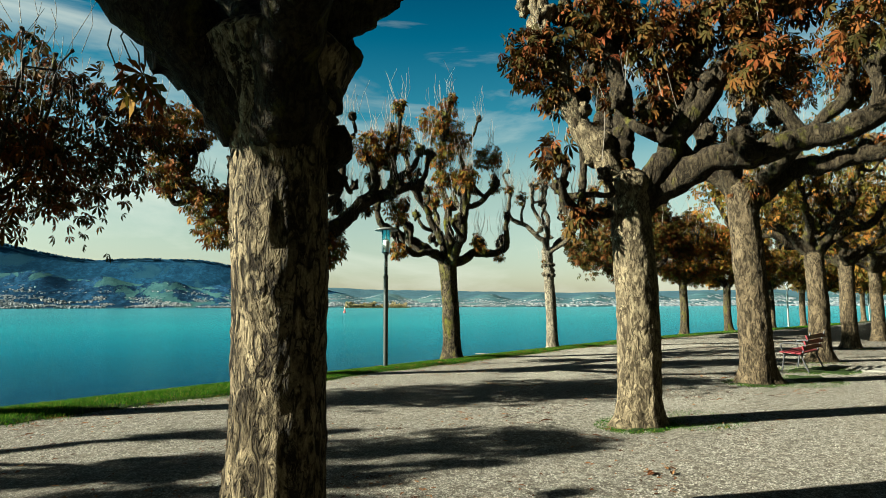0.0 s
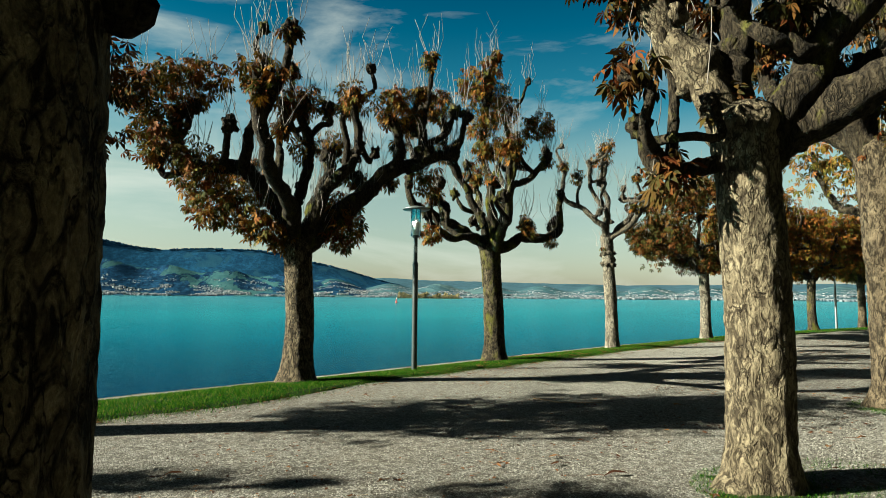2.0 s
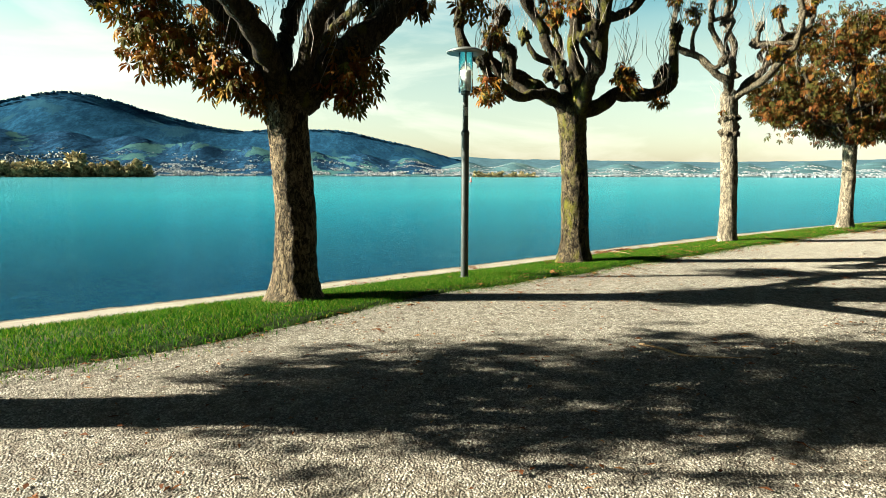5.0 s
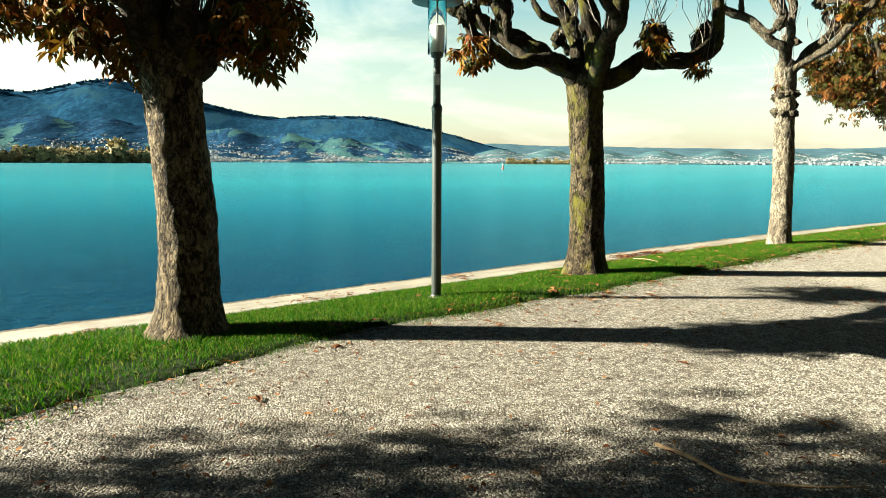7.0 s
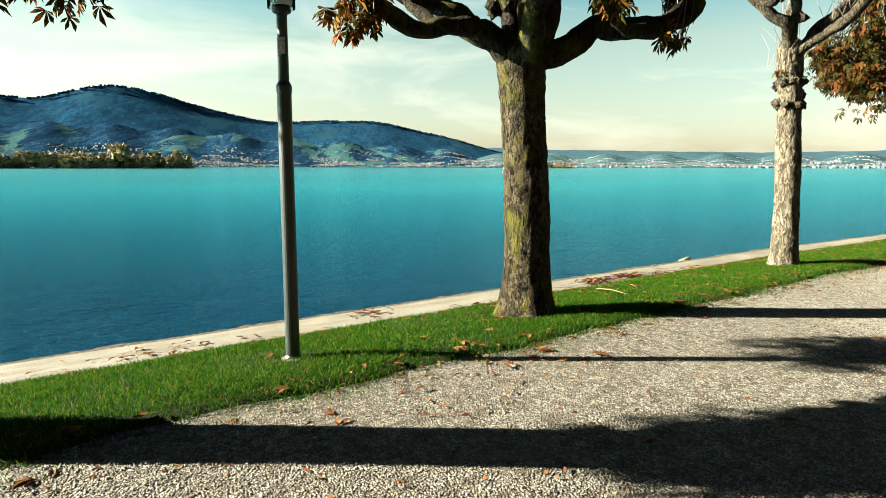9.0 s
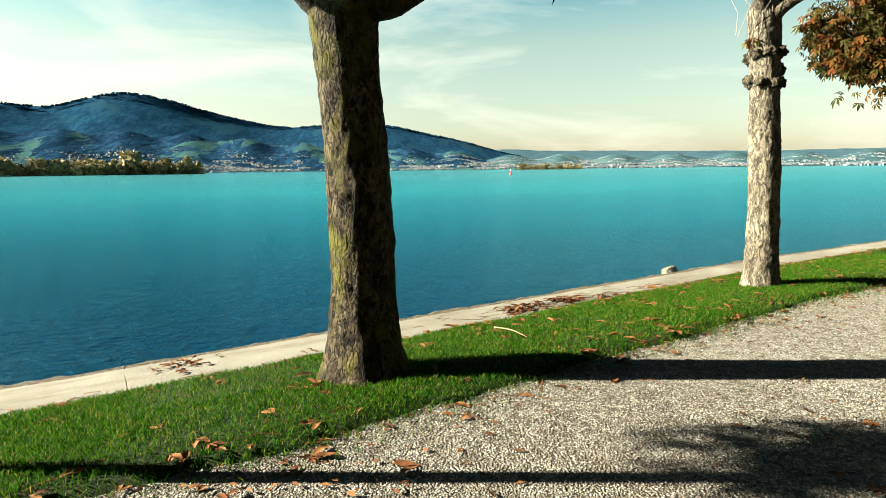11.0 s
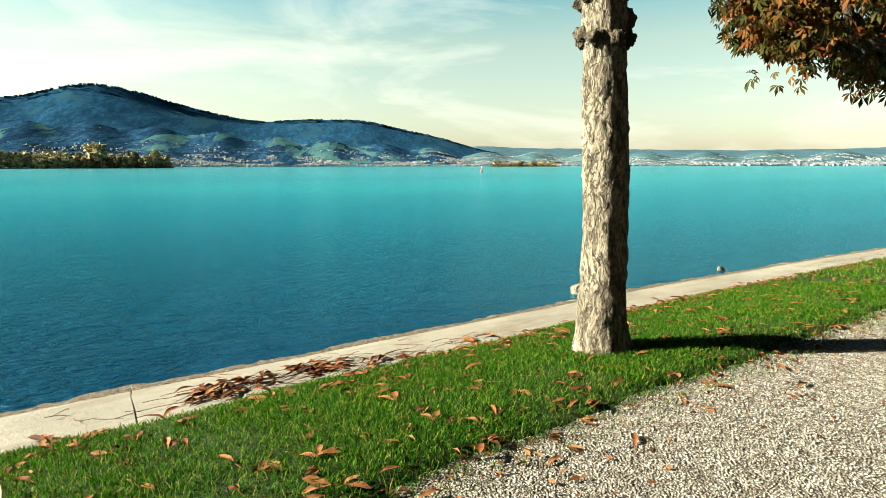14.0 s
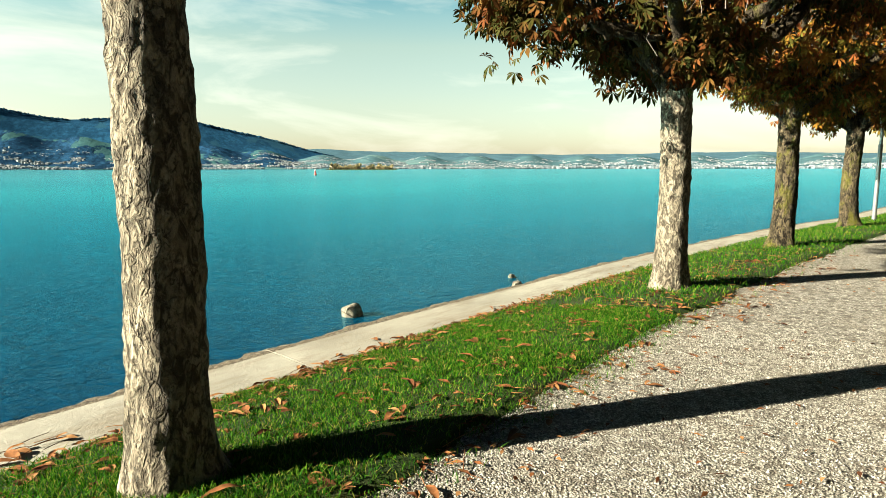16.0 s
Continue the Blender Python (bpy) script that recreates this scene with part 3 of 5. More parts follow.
def shoots(points, seed, count, length, lean=0.22, thick=0.005):
    """Thin upright shoots with a bud end, growing from pollard heads."""
    r = np.random.default_rng(seed)
    verts, index = [], []
    for p in points:
        for _ in range(count):
            base = np.asarray(p) + r.normal(0, 0.09, 3)
            way = np.array([r.normal(0, lean), r.normal(0, lean), 1.0])
            ln = length * r.uniform(0.35, 1.2)
            bow = r.normal(0, 0.10, 3) * ln
            stops = [base, base + way * ln * 0.5 + bow, base + way * ln]
            off = len(verts)
            for q, rad in zip(stops, (thick * 1.3, thick, thick * 0.8)):
                for k in range(3):
                    w = 2.094 * k
                    verts.append(q + np.array([math.cos(w) * rad, math.sin(w) * rad, 0]))
            for j in range(2):
                for k in range(3):
                    index.append((off + 3 * j + k, off + 3 * j + (k + 1) % 3, off + 3 * j + 3 + (k + 1) % 3, off + 3 * j + 3 + k))
    return np.array(verts), np.array(index)


def trunk_line(top, r0, r1, lean, flare, swell):
    zs = np.concatenate([np.linspace(-0.12, 0.5, 12), np.linspace(0.55, top, int((top - 0.5) / 0.05))])
    out = []
    for z in zs:
        f = max(0, z) / top
        r = r0 + (r1 - r0) * f
        r *= 1 + flare * math.exp(-max(z, 0) / 0.2)
        r *= 1 + swell * max(0, (f - 0.76) / 0.24) ** 2
        bow = 0.03 * math.sin(f * 4.2)
        out.append((lean[0] * f + bow, lean[1] * f - bow * 0.6, z, r))
    for dz, k in ((0.07, 0.9), (0.14, 0.7), (0.19, 0.42), (0.21, 0.12)):
        out.append((out[-1][0], out[-1][1], top + dz, r * k))
    return np.array(out)


def make_tree(x, y, label, trunk, limbs, clumps, leaf, bark, limb_bark, leaf_size=0.22, seed=1, sides=56, shoot=(6, 0.55), roots=4, extra_shoots=(), stubs=3, tuft=0.5, lit_limbs=0, group="pollarded chestnuts"):
    """A pollarded chestnut: trunk, knuckled limbs, shoots and leaves.
    trunk: top, radius below, radius above, lean across, lean away, root flare, swelling at the fork.
    limbs: (start radius, end radius, stops (across, up, away)). clumps: (across, up, away, radius, leaves)."""
    tree = new("chestnut_tree")
    tree.location = (x, y, float(height(x, y)))
    tagged(tree, label, "tree", group)
    top, r0, r1, lu, ld, flare, swell = trunk
    lean = local(lu, 0, ld)
    line = trunk_line(top, r0, r1, lean, flare, swell)
    tv, tf = [], []
    rs = np.random.default_rng(seed)
    lobes = [(rs.uniform(0, 6.28), rs.uniform(0.18, 0.45)) for _ in range(roots)]
    for px, py, pz, pr in line:
        for k in range(sides):
            w = 2 * math.pi * k / sides
            d = np.array([math.cos(w), math.sin(w), 0])
            near = math.exp(-max(pz, 0) / 0.19)
            r = pr * (1 + near * sum(a * max(0, math.cos(w - b)) ** 6 for b, a in lobes))
            q = Vector((d[0] * pr * 3.4 + seed, d[1] * pr * 3.4, pz * 1.3))
            r *= 1 + 0.09 * noise.noise(q) + 0.035 * noise.noise(q * 3.1)
            fine = Vector((d[0] * pr * 16, d[1] * pr * 16 + seed, pz * 6.5))
            r += 0.022 * (abs(noise.noise(fine)) - 0.2) + 0.011 * noise.noise(fine * 2.2)
            tv.append((px + d[0] * r, py + d[1] * r, pz))
    n = len(line)
    for i in range(n - 1):
        for k in range(sides):
            k2 = (k + 1) % sides
            tf.append((i * sides + k, i * sides + k2, (i + 1) * sides + k2, (i + 1) * sides + k))
    tf.append(tuple((n - 1) * sides + k for k in range(sides)))
    mesh("trunk", tv, tf, bark, tree, smooth=True)
    heads, tufts = [], []
    for j, (ra, rb, *stops) in enumerate(limbs):
        pts = [local(*s) for s in stops]
        rr = np.linspace(ra, rb, len(pts))
        ln = spline([(*p, q) for p, q in zip(pts, rr)], 0.07)
        for i in range(len(ln)):
            wob = Vector(ln[i][:3] * 1.5) + Vector((seed * 3.3 + j, 0, 0))
            ease = min(1.0, i / 8)
            ln[i][:3] += ease * (0.13 * np.array(noise.noise_vector(wob)) + 0.05 * np.array(noise.noise_vector(wob * 2.6)))
            ln[i][3] *= 1 + 0.30 * max(0, noise.noise(wob * 2.2)) + 0.12 * noise.noise(wob * 5.0)
        pieces = [tube(ln, 30 if ra > 0.18 else 14, 0.22, seed + j, 5.0)]
        tip = ln[-1][:3]
        pieces.append(lump(tip, rb * 1.55, seed + j * 2.1, 0.7, (1, 1, 1.15), 3))
        heads.append(tip + np.array([0, 0, rb]))
        for b in range(int(len(ln) / 9)):
            i = int(rs.integers(3, len(ln)))
            out = np.array([rs.normal(), rs.normal(), rs.normal() + 0.5])
            out /= np.linalg.norm(out)
            at = ln[i][:3] + out * ln[i][3] * 0.8
            pieces.append(lump(at, ln[i][3] * rs.uniform(0.45, 0.85), seed + b * 1.3 + j, 0.4, level=3 if ra > 0.18 else 2))
            if rs.random() < 0.45:
                heads.append(at)
        for b in range(stubs if len(ln) > 14 else 1):
            i = int(rs.integers(int(len(ln) * 0.3), len(ln)))
            p0, r0s = ln[i][:3], min(ln[i][3] * 0.75, 0.085)
            side = rs.normal(0, 0.28, 3)
            high = rs.uniform(0.35, 0.95)
            bow = rs.normal(0, 0.12, 3)
            sl = spline([(*p0, r0s), (*(p0 + side + np.array([0, 0, 0.30 * high])), r0s * 0.85), (*(p0 + side * 1.3 + bow + np.array([0, 0, 0.7 * high])), r0s * 0.75), (*(p0 + side * 1.5 + np.array([0, 0, high])), r0s * 0.8)], 0.06)
            pieces.append(tube(sl, 10, 0.28, seed + b + 3 * j, 7.0))
            pieces.append(lump(sl[-1][:3], r0s * 1.6, seed + 5 * b + j, 0.7, (1, 1, 1.2), 3))
            heads.append(sl[-1][:3] + np.array([0, 0, r0s]))
            if rs.random() < tuft:
                tufts.append((sl[-1][:3], rs.uniform(0.16, 0.30)))
        v, f = join(*pieces)
        # lit limbs, painted by colour: the first ones keep the trunk's pale bark
        mesh("limb", v, f, (bark if j < lit_limbs else limb_bark), tree, smooth=True)
    spots = []
    for u, z, d, r, count in clumps:
        count = int(count * 1.45)
        p = rs.normal(0, 1, (count, 3))
        p /= np.linalg.norm(p, axis=1)[:, None]
        p *= (rs.uniform(0.15, 1.0, (count, 1)) ** 0.6) * r
        p[:, 2] *= 0.9
        keep = np.array([noise.noise(Vector(q * 1.6 / max(r, 0.5)) + Vector((seed, u, z))) > -0.22 for q in p]) if r > 0.6 else np.ones(count, bool)
        spots.append(p[keep] + local(u, z, d))
        if r < 0.75:
            heads.append(local(u, z + r * 0.4, d))
    for at, rad in tufts:
        p = rs.normal(0, 1, (44, 3))
        p *= (rs.uniform(0.3, 1.0, (44, 1)) * rad) / np.linalg.norm(p, axis=1)[:, None]
        spots.append(p + at)
    if spots:
        v, f = leaf_cloud(np.concatenate(spots), leaf_size, seed)
        crown = fast_mesh("crown", (v, f), 6, leaf, tree, "clumps of autumn chestnut leaves")
        tagged(crown, kind="stuff")
    heads += [local(*q) for q in extra_shoots]
    if shoot[0]:
        v, f = shoots(heads, seed, int(shoot[0] * 1.4), shoot[1] * 1.15)
        tagged(fast_mesh("brushwood", (v, f), 4, TWIG, tree, "thin bare upright shoots"), kind="stuff")
    return tree


def round_crown(radius, low, high, count, seed):
    """Leaf clumps filling a broad clipped crown, uneven at the edge."""
    r = np.random.default_rng(seed)
    out = []
    mid, half = (low + high) / 2, (high - low) / 2
    for _ in range(64):
        w, f = r.uniform(0, 2 * math.pi), math.sqrt(r.uniform(0.05, 1))
        z = r.uniform(-1, 1)
        k = math.sqrt(max(0.12, 1 - abs(z) ** 2.4)) * radius * f
        out.append((k * math.cos(w), mid + z * half * 0.82, k * math.sin(w), r.uniform(0.45, 0.85), int(count / 64)))
    return out


def spoke_limbs(fork, reach, top, count, seed, thick=0.13):
    r = np.random.default_rng(seed)
    out = []
    for k in range(count):
        w = 2 * math.pi * (k + r.uniform(-0.3, 0.3)) / count
        q = reach * r.uniform(0.75, 1.1)
        z = top * r.uniform(0.85, 1.1)
        c, s = math.cos(w), math.sin(w)
        out.append((thick, thick * 0.42, (0.05 * c, fork - 0.25, 0.05 * s), (q * 0.35 * c, fork + 0.35, q * 0.35 * s), (q * 0.75 * c, fork + 0.35 * (z - fork), q * 0.75 * s), (q * c, z, q * s)))
    return out


# the shore row, from the near end
B0 = make_tree(3.9, 11.75, "full leafy pollarded chestnut, dark brown-green leaves, on turf", (2.7, 0.29, 0.26, 0, 0, 0.3, 0.25), spoke_limbs(2.7, 1.5, 5.0, 6, 3, 0.05), [(u, z, d * 0.5 + 0.55, q, n) for u, z, d, q, n in round_crown(2.55, 2.5, 6.0, 2200, 5)], LEAF_DARK, BARK, BARK_LIMB, 0.19, 11, shoot=(2, 0.8), tuft=0.0)

B1 = make_tree(
    10.0, 12.1, "pollarded chestnut with thick knuckled limbs and rusty leaf clumps", (2.75, 0.275, 0.25, -0.02, 0, 0.45, 0.2),
    [
        (0.19, 0.10, (-0.1, 2.6, 0), (-0.5, 3.4, 0.1), (-1.1, 4.0, 0.2), (-2.1, 4.25, 0.4), (-2.5, 5.1, 0.5)),
        (0.11, 0.08, (-1.1, 4.0, 0.1), (-0.95, 4.6, -0.1), (-0.75, 5.0, -0.2), (-0.85, 5.6, -0.2)),
        (0.13, 0.08, (-0.05, 2.7, 0.1), (-0.15, 3.5, 0.3), (0.05, 4.3, 0.5), (0.0, 5.5, 0.6)),
        (0.13, 0.07, (0.1, 2.7, -0.1), (0.45, 3.5, -0.5), (0.95, 4.2, -0.7), (0.9, 5.3, -0.8)),
        (0.20, 0.09, (0.1, 2.6, 0), (0.8, 3.3, 0), (1.6, 4.0, 0), (2.4, 4.45, 0.1), (2.95, 4.55, 0.1)),
        (0.10, 0.08, (1.5, 3.9, 0), (1.85, 4.5, -0.1), (1.75, 5.2, -0.1)),
        (0.12, 0.09, (2.2, 4.3, 0.1), (2.35, 4.8, 0.1), (2.3, 5.3, 0.2)),
        (0.15, 0.10, (-0.05, 2.7, -0.1), (-0.3, 3.3, -0.9), (-0.5, 3.9, -1.7), (-0.6, 4.9, -2.2)),
        (0.15, 0.09, (0.05, 2.7, 0.1), (0.2, 3.4, 0.9), (0.4, 4.0, 1.8), (0.6, 5.0, 2.3)),
    ],
    [(-2.9, 5.4, 0.0, 0.65, 280), (-2.3, 5.7, 0.4, 0.65, 230), (-2.6, 4.6, 0.2, 0.6, 200), (-1.9, 4.0, 0.2, 0.6, 170), (-1.6, 3.4, 0.1, 0.55, 170), (-1.0, 3.2, 0, 0.5, 120), (-0.8, 5.7, -0.2, 0.4, 60), (-1.9, 5.9, 0.5, 0.5, 110),
     (0.0, 5.6, 0.6, 0.42, 90), (0.0, 4.6, 0.5, 0.35, 40), (0.9, 5.3, -0.8, 0.35, 55), (1.8, 5.4, -0.1, 0.5, 150), (0.75, 2.95, 0.0, 0.5, 200), (-0.7, 2.95, -0.3, 0.4, 90), (-0.35, 2.75, -0.1, 0.35, 70), (0.8, 3.4, 0.2, 0.4, 60), (2.4, 4.0, 0, 0.35, 40), (-0.6, 5.0, -2.2, 0.5, 70), (0.6, 5.1, 2.3, 0.5, 70), (-1.3, 4.2, 1.9, 0.6, 150), (0.5, 3.4, 1.9, 0.45, 90)],
    LEAF_RUST, BARK_DARK, BARK_LIMB, 0.155, 21, shoot=(6, 0.7))

B2 = make_tree(
    15.73, 12.1, "pollarded chestnut, mossy trunk, knuckled candelabra limbs, few leaves", (2.95, 0.262, 0.24, -0.04, 0.10, 0.42, 0.2),
    [
        (0.15, 0.08, (-0.05, 2.8, 0), (-0.8, 3.35, 0), (-1.5, 3.7, 0.1), (-2.2, 4.1, 0.1), (-2.15, 4.9, 0.1)),
        (0.10, 0.07, (-0.6, 3.2, -0.2), (-1.2, 3.1, -0.5), (-1.6, 3.3, -0.7), (-1.9, 3.7, -0.8)),
        (0.12, 0.07, (-0.1, 2.9, 0.1), (-0.3, 3.8, 0.4), (-0.8, 4.8, 0.4), (-1.35, 6.2, 0.4)),
        (0.12, 0.08, (0.0, 2.9, -0.1), (-0.1, 3.9, -0.2), (-0.3, 5.0, -0.3), (-0.35, 6.8, -0.3)),
        (0.13, 0.07, (0.1, 2.9, 0), (0.25, 3.7, 0.1), (0.5, 4.5, 0.2), (1.15, 4.9, 0.3), (1.6, 5.4, 0.4)),
        (0.14, 0.07, (0.1, 2.9, 0), (0.8, 3.15, -0.1), (1.55, 3.3, -0.2), (1.7, 3.7, -0.2), (1.75, 4.4, -0.2)),
        (0.10, 0.07, (0.45, 4.3, 0.2), (0.6, 5.3, 0.4), (0.5, 6.5, 0.4)),
        (0.12, 0.07, (0.0, 2.9, 0.1), (0.1, 3.5, 0.9), (0.1, 4.2, 1.6), (0.0, 5.2, 1.9)),
        (0.12, 0.07, (0.0, 2.9, -0.1), (0.0, 3.4, -0.9), (-0.1, 4.1, -1.5), (-0.2, 5.0, -1.9)),
    ],
    [(-0.4, 7.1, -0.3, 0.72, 360), (0.3, 6.7, 0.3, 0.55, 190), (-1.45, 6.7, 0.4, 0.5, 150), (1.2, 6.2, -0.1, 0.5, 120), (-1.2, 5.5, 0.5, 0.35, 50), (-0.4, 6.1, -0.3, 0.5, 110), (-0.3, 5.4, -0.4, 0.4, 90), (-1.8, 3.2, -0.8, 0.3, 55), (1.6, 5.4, 0.4, 0.25, 30), (1.5, 3.1, -0.2, 0.18, 16), (-0.2, 5.1, -1.9, 0.4, 70), (0.0, 5.3, 1.9, 0.4, 60)],
    LEAF_RUST, BARK_MOSS, BARK_LIMB_MOSS, 0.155, 31, shoot=(6, 0.75))

B3 = make_tree(
    21.75, 12.09, "slim pale-barked pollarded chestnut with bare knuckled limbs", (3.7, 0.205, 0.185, 0.02, 0.26, 0.22, 0.1),
    [
        (0.10, 0.06, (0.0, 3.5, 0.25), (-0.4, 4.1, 0), (-1.0, 4.6, 0.1), (-1.5, 5.0, 0.1), (-1.6, 5.9, 0.1)),
        (0.09, 0.06, (0.02, 3.6, 0.25), (-0.05, 4.4, 0.2), (-0.5, 5.2, 0.3), (-0.6, 6.2, 0.3)),
        (0.09, 0.06, (0.03, 3.6, 0.32), (0.2, 4.6, 0.5), (0.1, 5.6, 0.7), (0.15, 6.4, 0.8)),
        (0.10, 0.06, (0.06, 3.6, 0.25), (0.6, 4.3, 0), (1.1, 5.0, 0.1), (1.9, 5.4, 0.2), (2.1, 6.2, 0.2)),
        (0.09, 0.06, (0.02, 3.6, 0.18), (0.5, 4.2, -0.7), (0.7, 5.0, -1.2), (0.6, 6.0, -1.4)),
    ],
    [(-1.6, 6.0, 0.1, 0.22, 25), (0.0, 6.4, 0.6, 0.35, 45), (2.1, 6.2, 0.2, 0.22, 25), (-0.2, 3.3, 0.2, 0.12, 6)],
    LEAF_RUST, BARK_PALE, BARK_LIMB_PALE, 0.15, 41, shoot=(9, 0.6), roots=3)
# a collar of old pruning knobs under the fork
for v, f in ([lump(local(0.02 + 0.19 * math.cos(w), 2.95 + 0.2 * math.sin(7.3 * w), 0.21 + 0.19 * math.sin(w)), 0.078, w, 0.6, level=3) for w in np.arange(0, 6.2, 0.45)]):
    mesh("burl", v, f, BARK_LIMB_PALE, B3, "dark knobbly burl round the trunk", smooth=True)

leafy = dict(limb_bark=BARK_LIMB, leaf_size=0.175, shoot=(2, 0.9), sides=40)
B4 = make_tree(28.5, 11.66, "chestnut with broad clipped green-gold crown on turf", (2.9, 0.205, 0.185, 0.02, 0, 0.12, 0.15), spoke_limbs(2.9, 2.1, 5.4, 6, 8, 0.11), round_crown(2.85, 2.7, 6.7, 7600, 9), LEAF_GOLD, BARK_PALE, seed=51, **leafy)
B5 = make_tree(34.4, 11.25, "chestnut with broad clipped rusty crown on turf", (2.9, 0.22, 0.19, 0.03, 0, 0.2, 0.15), spoke_limbs(2.9, 2.1, 5.2, 6, 18, 0.11), round_crown(2.8, 2.75, 6.4, 6000, 19), LEAF_RUST, BARK_MOSS, seed=61, **leafy)

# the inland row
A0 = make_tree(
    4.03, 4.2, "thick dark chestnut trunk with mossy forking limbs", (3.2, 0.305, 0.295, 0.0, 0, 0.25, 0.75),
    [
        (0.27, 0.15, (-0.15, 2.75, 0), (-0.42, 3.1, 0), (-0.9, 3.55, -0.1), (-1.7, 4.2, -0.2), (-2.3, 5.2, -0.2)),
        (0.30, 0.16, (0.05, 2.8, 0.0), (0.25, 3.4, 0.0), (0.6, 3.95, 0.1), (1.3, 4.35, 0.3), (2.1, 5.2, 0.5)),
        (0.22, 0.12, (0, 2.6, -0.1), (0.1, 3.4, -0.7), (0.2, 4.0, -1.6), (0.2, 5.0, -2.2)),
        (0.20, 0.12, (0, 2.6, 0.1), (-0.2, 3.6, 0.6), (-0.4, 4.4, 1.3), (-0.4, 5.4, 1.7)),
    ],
    # the first, densest clumps are added out of view to shade the fork
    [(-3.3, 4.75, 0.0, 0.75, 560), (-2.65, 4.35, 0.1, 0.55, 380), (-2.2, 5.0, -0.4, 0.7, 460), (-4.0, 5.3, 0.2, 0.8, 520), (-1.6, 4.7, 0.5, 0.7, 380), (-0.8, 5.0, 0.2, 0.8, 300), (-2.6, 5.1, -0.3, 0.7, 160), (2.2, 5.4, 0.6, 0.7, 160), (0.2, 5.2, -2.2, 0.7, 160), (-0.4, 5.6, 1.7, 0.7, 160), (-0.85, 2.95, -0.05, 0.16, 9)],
    LEAF_RUST, BARK_SHADED, BARK_LIMB_SHADED, 0.17, 71, sides=80, shoot=(6, 0.35))
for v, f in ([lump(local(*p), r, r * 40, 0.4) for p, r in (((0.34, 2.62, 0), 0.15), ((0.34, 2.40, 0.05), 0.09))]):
    mesh("burl", v, f, BARK_LIMB_SHADED, A0, "dark swollen pruning knob", smooth=True)

A1 = make_tree(
    9.57, 4.02, "twisted pale chestnut trunk with dark sweeping limbs and rusty leaves", (3.2, 0.275, 0.265, -0.03, 0.0, 0.26, 0.2),
    [
        (0.20, 0.11, (-0.05, 2.9, 0), (-0.33, 3.58, 0.15), (-0.74, 4.45, 0.4), (-1.08, 5.45, 0.6)),
        (0.16, 0.10, (-0.02, 3.0, 0), (-0.12, 3.9, 0.1), (-0.15, 4.6, 0.1), (-0.3, 5.8, 0.1)),
        (0.20, 0.11, (0.05, 2.8, 0), (0.28, 3.15, -0.2), (0.93, 3.45, -0.8), (1.62, 3.65, -1.5), (2.1, 3.85, -2.1), (2.5, 4.7, -2.4)),
        (0.17, 0.10, (0.05, 3.0, -0.05), (0.5, 3.9, -0.4), (1.0, 4.75, -0.85), (1.5, 5.5, -1.35)),
        (0.11, 0.08, (0.35, 3.3, -0.2), (0.6, 3.8, -0.3), (0.62, 4.5, -0.2)),
        (0.15, 0.10, (0, 3.0, 0.1), (0.3, 3.8, 0.8), (0.6, 4.6, 1.6), (0.7, 5.6, 2.0)),
        (0.08, 0.06, (-0.12, 2.85, 0), (-0.5, 2.8, 0.1), (-0.85, 2.9, 0.15), (-1.0, 3.2, 0.2)),
    ],
    [(-1.1, 5.1, 0.6, 0.55, 210), (-0.85, 4.5, 0.5, 0.3, 60), (-0.3, 5.5, 0.1, 0.6, 240), (0.3, 5.2, -0.3, 0.6, 240), (0.9, 5.3, -0.8, 0.65, 280), (1.5, 5.6, -1.3, 0.65, 280), (1.2, 4.6, -1.2, 0.5, 150), (2.1, 4.9, -2.0, 0.65, 260), (2.5, 4.8, -2.4, 0.6, 220), (0.6, 4.5, -0.2, 0.4, 90), (-0.2, 3.35, 0, 0.22, 20), (0.7, 5.7, 2.0, 0.7, 200), (-0.75, 2.72, 0.12, 0.28, 34), (1.9, 5.9, -1.0, 0.7, 240)],
    LEAF_DARK, BARK_NEAR, BARK_LIMB, 0.165, 81, lit_limbs=1, sides=72, shoot=(2, 0.5), roots=3)

